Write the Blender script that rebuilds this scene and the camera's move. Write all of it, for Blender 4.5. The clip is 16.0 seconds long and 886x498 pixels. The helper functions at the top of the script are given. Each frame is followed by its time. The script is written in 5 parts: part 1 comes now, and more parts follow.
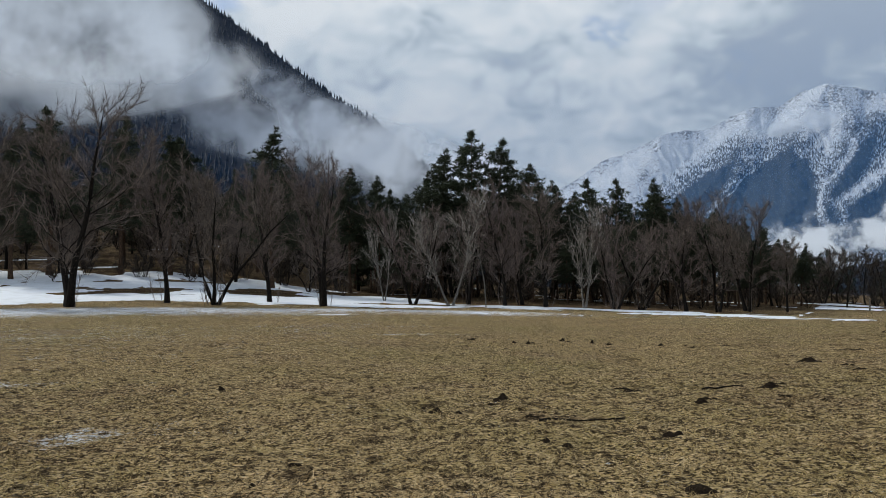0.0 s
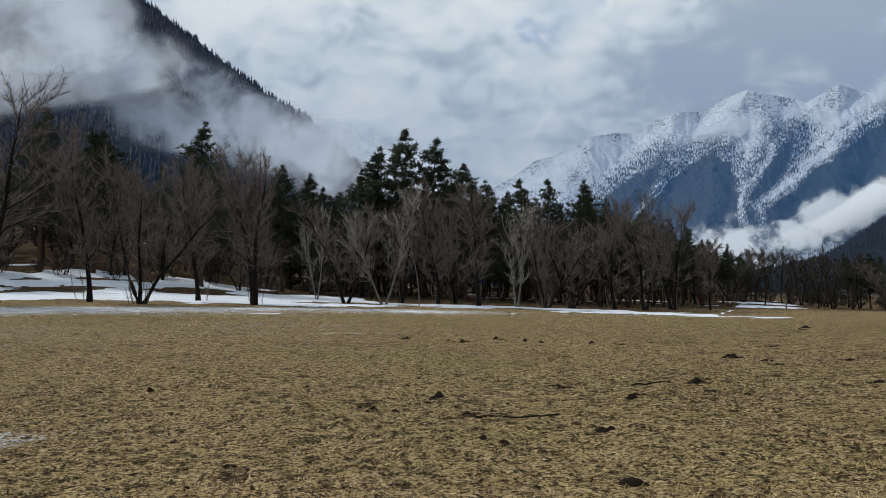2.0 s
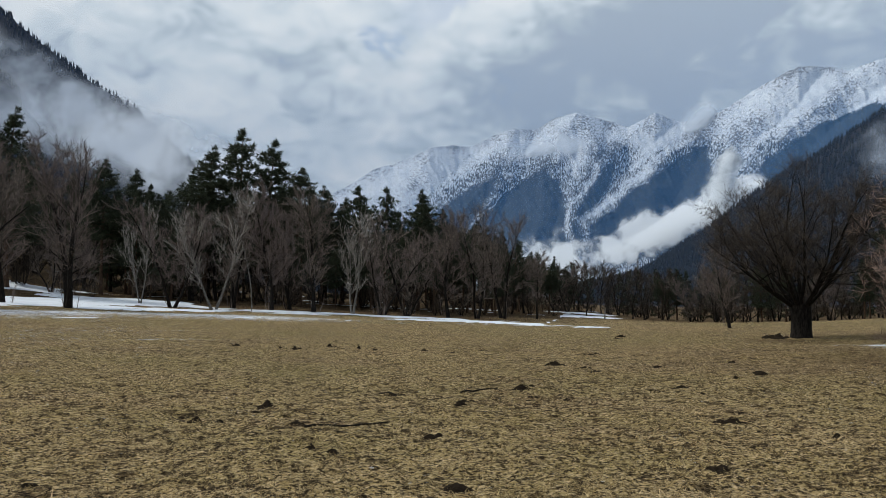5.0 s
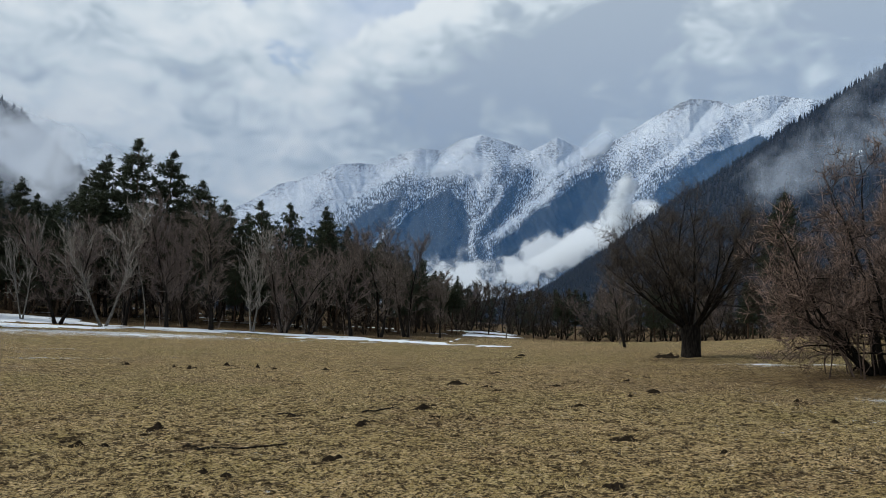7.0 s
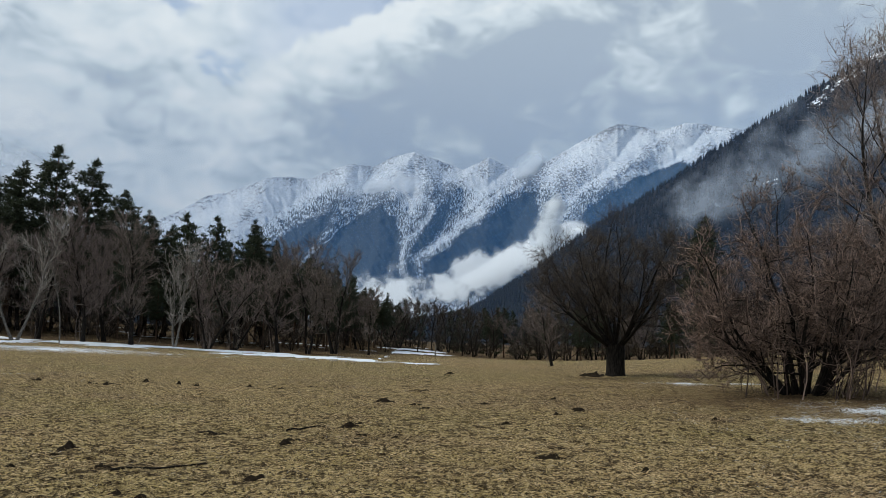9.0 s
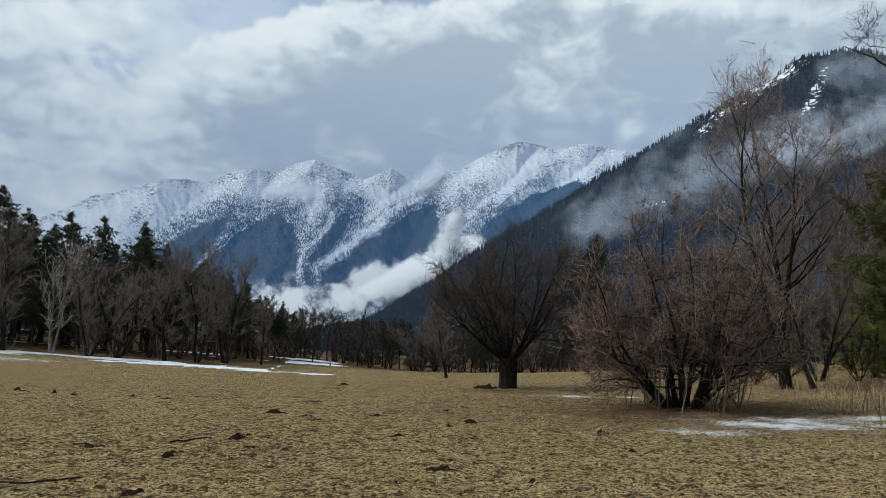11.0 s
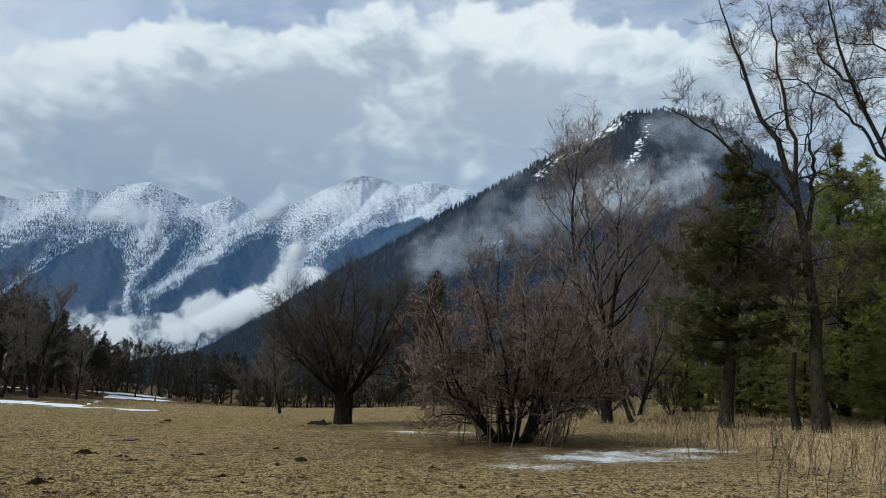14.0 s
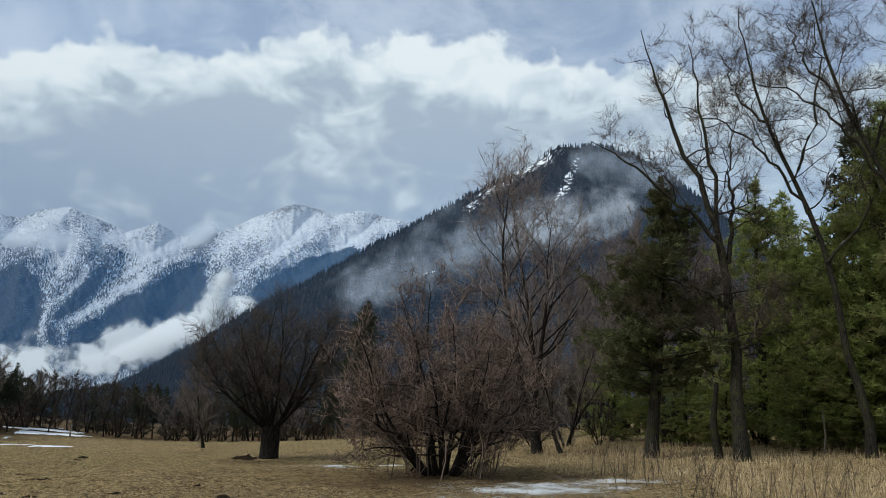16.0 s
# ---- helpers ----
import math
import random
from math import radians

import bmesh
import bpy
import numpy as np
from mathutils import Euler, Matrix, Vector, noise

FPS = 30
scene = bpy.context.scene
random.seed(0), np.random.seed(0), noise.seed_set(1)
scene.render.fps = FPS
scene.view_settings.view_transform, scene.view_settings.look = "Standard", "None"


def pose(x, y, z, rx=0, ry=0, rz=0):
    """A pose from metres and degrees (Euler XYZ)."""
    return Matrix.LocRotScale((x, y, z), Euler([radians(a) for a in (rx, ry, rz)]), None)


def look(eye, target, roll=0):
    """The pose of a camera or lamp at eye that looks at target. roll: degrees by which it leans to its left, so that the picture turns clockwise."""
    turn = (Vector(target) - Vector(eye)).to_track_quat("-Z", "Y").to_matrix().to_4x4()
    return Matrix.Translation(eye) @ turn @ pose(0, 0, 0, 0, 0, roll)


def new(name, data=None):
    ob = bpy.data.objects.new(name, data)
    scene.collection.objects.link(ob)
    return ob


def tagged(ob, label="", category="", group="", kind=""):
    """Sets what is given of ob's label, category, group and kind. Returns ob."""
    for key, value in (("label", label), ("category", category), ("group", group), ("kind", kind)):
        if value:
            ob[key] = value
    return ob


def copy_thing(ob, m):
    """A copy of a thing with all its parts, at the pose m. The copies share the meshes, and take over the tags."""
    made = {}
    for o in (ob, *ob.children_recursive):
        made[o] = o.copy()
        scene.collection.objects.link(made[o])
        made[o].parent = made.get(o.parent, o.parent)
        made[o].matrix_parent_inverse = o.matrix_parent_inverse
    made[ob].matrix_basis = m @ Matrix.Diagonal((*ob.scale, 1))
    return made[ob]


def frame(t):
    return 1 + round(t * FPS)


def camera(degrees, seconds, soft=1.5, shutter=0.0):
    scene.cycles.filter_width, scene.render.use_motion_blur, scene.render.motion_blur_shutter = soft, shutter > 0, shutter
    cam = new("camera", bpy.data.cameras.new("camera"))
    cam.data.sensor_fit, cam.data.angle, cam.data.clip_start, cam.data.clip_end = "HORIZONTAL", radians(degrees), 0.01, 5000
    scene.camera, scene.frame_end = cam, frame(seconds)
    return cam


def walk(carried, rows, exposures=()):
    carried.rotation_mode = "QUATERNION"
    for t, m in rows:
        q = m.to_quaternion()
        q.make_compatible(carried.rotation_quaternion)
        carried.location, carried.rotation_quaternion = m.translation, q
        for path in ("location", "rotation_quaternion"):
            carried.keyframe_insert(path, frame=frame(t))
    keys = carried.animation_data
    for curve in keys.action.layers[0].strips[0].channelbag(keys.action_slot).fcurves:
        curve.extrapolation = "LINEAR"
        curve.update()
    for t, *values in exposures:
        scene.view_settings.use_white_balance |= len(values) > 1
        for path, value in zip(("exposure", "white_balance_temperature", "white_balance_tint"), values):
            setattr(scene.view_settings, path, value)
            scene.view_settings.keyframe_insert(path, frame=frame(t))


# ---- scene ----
cam = camera(59.7, 16.0, soft=0.6)
EYE = 1.6
# seconds, place, yaw to the left, pitch up, roll to the left
ROWS = [
    (0.0, 0.00, 0.00, 1.60, -0.05, 3.02, -0.38),
    (0.5, -0.03, -0.03, 1.60, -1.33, 3.08, -0.27),
    (1.0, -0.04, -0.02, 1.60, -2.56, 3.08, -0.31),
    (1.5, -0.05, -0.01, 1.60, -3.74, 3.05, -0.37),
    (2.0, -0.06, -0.02, 1.60, -5.03, 2.89, -0.33),
    (2.5, -0.05, -0.01, 1.60, -6.51, 2.85, -0.24),
    (3.0, -0.06, -0.04, 1.60, -8.23, 2.78, -0.11),
    (3.5, -0.06, -0.05, 1.60, -10.10, 2.62, 0.01),
    (4.0, -0.04, -0.03, 1.61, -12.24, 2.66, 0.20),
    (4.5, -0.03, -0.02, 1.61, -14.70, 3.05, 0.49),
    (7.0, 0.00, 0.05, 1.61, -24.12, 4.93, 1.19),
    (7.5, 0.01, 0.06, 1.61, -25.36, 5.46, 1.34),
    (8.0, 0.02, 0.07, 1.61, -26.60, 5.91, 1.50),
    (8.5, 0.02, 0.08, 1.61, -27.85, 6.21, 1.60),
    (9.0, 0.02, 0.07, 1.61, -29.23, 6.33, 1.80),
    (11.5, 0.05, 0.05, 1.62, -38.87, 7.87, 2.90),
    (12.0, 0.07, 0.06, 1.63, -41.02, 8.34, 3.08),
    (12.5, 0.09, 0.06, 1.63, -43.04, 8.84, 3.15),
    (13.0, 0.11, 0.07, 1.63, -45.05, 9.41, 3.03),
    (13.5, 0.15, 0.07, 1.64, -46.92, 9.93, 2.95),
    (14.0, 0.16, 0.08, 1.64, -48.38, 10.49, 2.86),
    (14.5, 0.18, 0.09, 1.64, -49.69, 11.10, 2.76),
    (15.0, 0.18, 0.08, 1.65, -51.01, 11.71, 2.66),
    (15.5, 0.20, 0.09, 1.65, -52.26, 12.36, 2.52),
    (16.0, 0.22, 0.09, 1.67, -53.40, 12.95, 2.35),
]
walk(cam, [(t, pose(x, y, z, 0, 0, yaw) @ pose(0, 0, 0, 90 + pitch) @ pose(0, 0, 0, 0, 0, roll)) for t, x, y, z, yaw, pitch, roll in ROWS],
    [(0.0, 0.0, 6500, 10), (4.5, 0.04, 6500, 9), (8.0, 0.07, 6480, 8), (16.0, 0.10, 6420, 6)])

# ---- node helpers ----


def node(tree, kind, **inputs):
    """One shader node; inputs by name (spaces as underscores) or by number (i0, i1), as values or sockets."""
    n = tree.nodes.new(kind)
    for key, value in inputs.items():
        slot = n.inputs[int(key[1:])] if key[0] == "i" and key[1:].isdigit() else n.inputs[key.replace("_", " ")]
        if isinstance(value, bpy.types.NodeSocket):
            tree.links.new(value, slot)
        else:
            slot.default_value = value
    return n


def calc(tree, op, a, b=0.0, c=0.0, clamp=False):
    n = node(tree, "ShaderNodeMath", i0=a, i1=b, i2=c)
    n.operation, n.use_clamp = op, clamp
    return n.outputs[0]


def step(tree, value, lo, hi, to_lo=0.0, to_hi=1.0):
    n = node(tree, "ShaderNodeMapRange", i0=value, i1=lo, i2=hi, i3=to_lo, i4=to_hi)
    n.interpolation_type = "SMOOTHSTEP"
    return n.outputs[0]


def mix(tree, fac, a, b, blend="MIX"):
    n = tree.nodes.new("ShaderNodeMix")
    n.data_type, n.blend_type = "RGBA", blend
    for slot, value in ((0, fac), (6, a), (7, b)):
        if isinstance(value, bpy.types.NodeSocket):
            tree.links.new(value, n.inputs[slot])
        else:
            n.inputs[slot].default_value = (*value, 1.0) if isinstance(value, tuple) and len(value) == 3 else value
    return n.outputs[2]


def grain(tree, where, scale, detail=4.0, rough=0.6, distort=0.0):
    return node(tree, "ShaderNodeTexNoise", Vector=where, Scale=scale, Detail=detail, Roughness=rough, Distortion=distort).outputs[0]


def stored(tree, name):
    n = tree.nodes.new("ShaderNodeAttribute")
    n.attribute_name = name
    return n.outputs["Fac"]


def firm(tree, value, k):
    """Noise with its contrast raised k times."""
    return calc(tree, "MULTIPLY_ADD", calc(tree, "SUBTRACT", value, 0.5), k, 0.5, True)


def fresh(name):
    m = bpy.data.materials.new(name)
    m.use_nodes = True
    m.node_tree.nodes.clear()
    return m, m.node_tree


def finish(tree, shader):
    node(tree, "ShaderNodeOutputMaterial", Surface=shader)


# ---- sky, sun ----
SUN_BEARING, SUN_HEIGHT = -58.0, 44.0
world = bpy.data.worlds.new("sky")
scene.world = world
world.use_nodes = True
wt = world.node_tree
wt.nodes.clear()
heading = node(wt, "ShaderNodeTexCoord").outputs["Generated"]
hx, hy, hz = node(wt, "ShaderNodeSeparateXYZ", i0=heading).outputs
sky = node(wt, "ShaderNodeTexSky")
sky.sky_type, sky.sun_disc, sky.sun_elevation, sky.sun_rotation = "NISHITA", False, radians(SUN_HEIGHT), radians(SUN_BEARING)
blue = mix(wt, 1.0, sky.outputs[0], (0.125, 0.125, 0.13), "MULTIPLY")
elev = calc(wt, "MULTIPLY", calc(wt, "ARCSINE", hz), 57.2958)
bear = calc(wt, "MULTIPLY", calc(wt, "ARCTAN2", hx, hy), 57.2958)
drift = node(wt, "ShaderNodeMapping", Vector=heading, Scale=(1.0, 1.0, 1.7)).outputs[0]
broad = grain(wt, drift, 2.6, 3.0, 0.5, 0.6)
billow = grain(wt, drift, 7.0, 10.0, 0.58, 0.5)
curl = grain(wt, drift, 17.0, 8.0, 0.6, 0.8)
body = calc(wt, "ADD", calc(wt, "ADD", calc(wt, "MULTIPLY_ADD", broad, 0.35, 0.075), calc(wt, "MULTIPLY", billow, 0.5)), calc(wt, "MULTIPLY", calc(wt, "SUBTRACT", curl, 0.5), 0.50))
# the top outline of the cloud bank over the valley, from bearing 10 to 80
outline = node(wt, "ShaderNodeValToRGB", i0=node(wt, "ShaderNodeMapRange", i0=bear, i1=10.0, i2=80.0).outputs[0])
BANK_TOP = ((10, 17), (16.5, 19.5), (23, 22.8), (27, 24.8), (30.2, 24.3), (37, 25.5), (42.6, 27.8), (46.3, 26.7), (49.4, 28.2), (60, 26.8), (66, 26.0), (80, 24))
while len(outline.color_ramp.elements) < len(BANK_TOP):
    outline.color_ramp.elements.new(0.5)
for stop, (b_, e_) in zip(outline.color_ramp.elements, BANK_TOP):
    stop.position, stop.color = (b_ - 10) / 70, ((e_ - 15) / 15,) * 3 + (1,)
puff = calc(wt, "MULTIPLY", calc(wt, "SUBTRACT", grain(wt, heading, 24.0, 7.0, 0.5, 0.1), 0.5), 4.5)
height_of = calc(wt, "MULTIPLY_ADD", outline.outputs[0], 15.0, 15.0)
top = calc(wt, "SUBTRACT", elev, calc(wt, "ADD", height_of, puff))
east = step(wt, bear, 10.0, 22.0)
rim = calc(wt, "MULTIPLY", calc(wt, "MULTIPLY", step(wt, top, -5.0, -0.4), step(wt, bear, 12.0, 24.0)), step(wt, bear, 72.0, 50.0, 0.35, 1.0))
shade = calc(wt, "MULTIPLY", calc(wt, "MULTIPLY", step(wt, bear, 18.0, 28.0), step(wt, bear, 60.0, 48.0)), calc(wt, "MULTIPLY", step(wt, top, -3.0, -8.0), step(wt, elev, 6.0, 11.0)))
gleam = calc(wt, "MULTIPLY", calc(wt, "MULTIPLY", step(wt, bear, 40.0, 50.0), step(wt, bear, 74.0, 60.0)), step(wt, elev, 15.0, 21.0))
body = calc(wt, "ADD", body, calc(wt, "MULTIPLY", gleam, 0.03))
body = calc(wt, "ADD", body, calc(wt, "SUBTRACT", calc(wt, "MULTIPLY", rim, 0.15), calc(wt, "MULTIPLY", shade, 0.055)))
# lit and shaded masses of the cloud cover: bearing, height, half width, half height, how much lighter
MASSES = ((-12.5, 18, 4.5, 3.0, 0.09), (-4, 13.5, 7, 3.0, 0.07), (6, 10.5, 6, 2.5, 0.08), (13.5, 16, 4, 1.8, 0.11), (4.5, 19.4, 4, 1.0, 0.07), (22.3, 18.2, 5, 1.4, 0.07), (-2, 19, 4, 1.8, -0.08),
    (6.3, 17, 3.2, 1.3, -0.10), (9.5, 13.6, 3, 1.0, -0.05), (23, 14.6, 7, 2.0, -0.08), (34, 19, 5, 2.5, -0.07), (30, 16, 7, 2.0, -0.05), (44.6, 24.4, 3.2, 1.5, -0.17), (35, 21.5, 6, 2.0, -0.07), (54, 21, 4, 2.0, -0.05),
    (42, 19.6, 3.2, 1.8, 0.11), (46.5, 21.8, 3.4, 1.6, 0.13), (51.5, 26.3, 2.5, 1.8, 0.09), (56, 24.6, 4, 1.6, 0.06))
bear_w = calc(wt, "MULTIPLY_ADD", calc(wt, "SUBTRACT", grain(wt, heading, 9.0, 5.0, 0.6), 0.5), 9.0, bear)
elev_w = calc(wt, "MULTIPLY_ADD", calc(wt, "SUBTRACT", grain(wt, drift, 11.0, 6.0, 0.6), 0.5), 6.0, elev)
for b_, e_, wide_, tall_, much in MASSES:
    across_, up_ = calc(wt, "MULTIPLY", calc(wt, "SUBTRACT", bear_w, b_), 1 / wide_), calc(wt, "MULTIPLY", calc(wt, "SUBTRACT", elev_w, e_), 1 / tall_)
    near_ = calc(wt, "POWER", 2.718, calc(wt, "MULTIPLY", calc(wt, "MULTIPLY_ADD", across_, across_, calc(wt, "MULTIPLY", up_, up_)), -1.0))
    body = calc(wt, "MULTIPLY_ADD", near_, much, body)
low = calc(wt, "ADD", calc(wt, "MULTIPLY", step(wt, elev, 15.0, 8.0), 0.02), calc(wt, "MULTIPLY", step(wt, bear, 24.0, 10.0), 0.045))
tone = node(wt, "ShaderNodeValToRGB", i0=calc(wt, "ADD", body, low))
ramp = tone.color_ramp
ramp.elements[0].position, ramp.elements[0].color = 0.40, (0.375, 0.45, 0.55, 1)
ramp.elements[1].position, ramp.elements[1].color = 0.67, (0.74, 0.795, 0.84, 1)
ramp.elements.new(0.48).color = (0.46, 0.54, 0.62, 1)
ramp.elements.new(0.56).color = (0.605, 0.685, 0.755, 1)
thin = step(wt, billow, 0.38, 0.66)
above = mix(wt, calc(wt, "MULTIPLY_ADD", thin, 0.35, 0.28), blue, (0.62, 0.70, 0.80))
clear = calc(wt, "MULTIPLY", step(wt, top, -0.1, 0.7), east)
glimpse = calc(wt, "MULTIPLY", calc(wt, "MULTIPLY", step(wt, body, 0.40, 0.35), 0.5), step(wt, bear, 24.0, 17.0))
# small gaps of blue: bearing, height, half width, half height
for b_, e_, wide_, tall_ in ((12.5, 18.8, 1.7, 0.9), (-16.6, 20.4, 2.0, 1.2), (18.6, 22.9, 3.0, 1.0), (8.5, 22.4, 2.0, 0.8)):
    across_, up_ = calc(wt, "MULTIPLY", calc(wt, "SUBTRACT", bear_w, b_), 1 / wide_), calc(wt, "MULTIPLY", calc(wt, "SUBTRACT", elev_w, e_), 1 / tall_)
    glimpse = calc(wt, "MAXIMUM", glimpse, step(wt, calc(wt, "MULTIPLY_ADD", across_, across_, calc(wt, "MULTIPLY", up_, up_)), 1.6, 0.1, 0.0, 0.55))
glimpse = calc(wt, "MULTIPLY", glimpse, step(wt, curl, 0.62, 0.44))
covered = mix(wt, glimpse, tone.outputs[0], blue)
shown = mix(wt, clear, covered, above)
ground_glow = mix(wt, step(wt, hz, -0.02, 0.0), (0.12, 0.11, 0.09), shown)
back = node(wt, "ShaderNodeBackground", Color=ground_glow, Strength=1.0)
node(wt, "ShaderNodeOutputWorld", Surface=back.outputs[0])

lamp = bpy.data.lights.new("sun", "SUN")
lamp.energy, lamp.angle, lamp.color = 2.3, radians(4.0), (0.97, 0.97, 0.925)
sun = new("sun", lamp)
b, h = radians(SUN_BEARING), radians(SUN_HEIGHT)
sun.matrix_world = look((0, 0, 60), (-math.sin(b) * math.cos(h), -math.cos(b) * math.cos(h), 60 - math.sin(h)))


# ---- materials ----
def where_of(tree, of="Object"):
    return node(tree, "ShaderNodeTexCoord").outputs[of] if of != "Position" else node(tree, "ShaderNodeNewGeometry").outputs["Position"]


def bark(name, dark, light, scale=6.0, moss=None, moss_amount=0.0):
    m, t = fresh(name)
    w = where_of(t)
    long = node(t, "ShaderNodeMapping", Vector=w, Scale=(1.0, 1.0, 0.22)).outputs[0]
    fine, broad_ = grain(t, long, scale * 4, 6.0, 0.65), grain(t, w, scale * 0.3, 3.0)
    own = node(t, "ShaderNodeObjectInfo").outputs["Random"]
    col = mix(t, step(t, fine, 0.35, 0.68), dark, light)
    if moss:
        col = mix(t, calc(t, "MULTIPLY", step(t, broad_, 0.48, 0.62), moss_amount), col, moss)
    col = mix(t, calc(t, "MULTIPLY", own, 0.35), col, mix(t, 1.0, col, (0.55, 0.5, 0.5), "MULTIPLY"))
    bump = node(t, "ShaderNodeBump", Strength=0.6, Distance=0.03, Height=fine).outputs[0]
    finish(t, node(t, "ShaderNodeBsdfPrincipled", Base_Color=col, Roughness=0.95, Specular_IOR_Level=0.12, Normal=bump).outputs[0])
    return m


def twig_stuff(name, a, b_, c):
    m, t = fresh(name)
    island = node(t, "ShaderNodeNewGeometry").outputs["Random Per Island"]
    own = node(t, "ShaderNodeObjectInfo").outputs["Random"]
    col = mix(t, calc(t, "POWER", island, 1.8), a, b_)
    col = mix(t, calc(t, "MULTIPLY", own, 0.4), col, c)
    finish(t, node(t, "ShaderNodeBsdfPrincipled", Base_Color=col, Roughness=0.9, Specular_IOR_Level=0.15).outputs[0])
    return m


def needle_stuff(name, a, b_, c, thin=0.25):
    m, t = fresh(name)
    island = node(t, "ShaderNodeNewGeometry").outputs["Random Per Island"]
    own = node(t, "ShaderNodeObjectInfo").outputs["Random"]
    patch = grain(t, where_of(t), 0.6, 3.0)
    col = mix(t, island, a, b_)
    col = mix(t, step(t, patch, 0.45, 0.65), col, c)
    col = mix(t, calc(t, "MULTIPLY", own, 0.4), col, mix(t, 1.0, col, (0.6, 0.7, 0.6), "MULTIPLY"))
    leaf = node(t, "ShaderNodeBsdfPrincipled", Base_Color=col, Roughness=0.75, Specular_IOR_Level=0.2).outputs[0]
    lit = node(t, "ShaderNodeBsdfTranslucent", Color=col).outputs[0]
    finish(t, node(t, "ShaderNodeMixShader", i0=thin, i1=leaf, i2=lit).outputs[0])
    return m


BARK_DARK = bark("dark_bark", (0.006, 0.005, 0.004), (0.028, 0.023, 0.019), 5.0)
BARK_PINE = bark("pine_bark", (0.035, 0.024, 0.017), (0.13, 0.08, 0.05), 4.0)
BARK_GREY = bark("grey_bark", (0.07, 0.062, 0.054), (0.27, 0.25, 0.22), 5.0)
BARK_MOSS = bark("mossy_bark", (0.009, 0.008, 0.006), (0.050, 0.043, 0.034), 7.0, (0.045, 0.048, 0.018), 0.5)
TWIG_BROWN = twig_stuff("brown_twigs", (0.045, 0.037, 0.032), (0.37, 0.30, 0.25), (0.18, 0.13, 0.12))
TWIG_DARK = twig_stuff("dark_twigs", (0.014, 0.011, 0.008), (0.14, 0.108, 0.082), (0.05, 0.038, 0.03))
TWIG_PALE = twig_stuff("pale_twigs", (0.17, 0.15, 0.13), (0.56, 0.51, 0.45), (0.30, 0.265, 0.235))
TWIG_RED = twig_stuff("reddish_twigs", (0.010, 0.007, 0.006), (0.40, 0.285, 0.225), (0.085, 0.052, 0.042))
NEEDLE_DARK = needle_stuff("pine_needles", (0.014, 0.021, 0.012), (0.070, 0.080, 0.044), (0.034, 0.040, 0.023))
NEEDLE_GREEN = needle_stuff("green_needles", (0.13, 0.16, 0.045), (0.38, 0.40, 0.13), (0.28, 0.25, 0.11), 0.6)
NEEDLE_NEAR = needle_stuff("near_pine_needles", (0.036, 0.045, 0.02), (0.16, 0.16, 0.07), (0.09, 0.08, 0.038), 0.35)


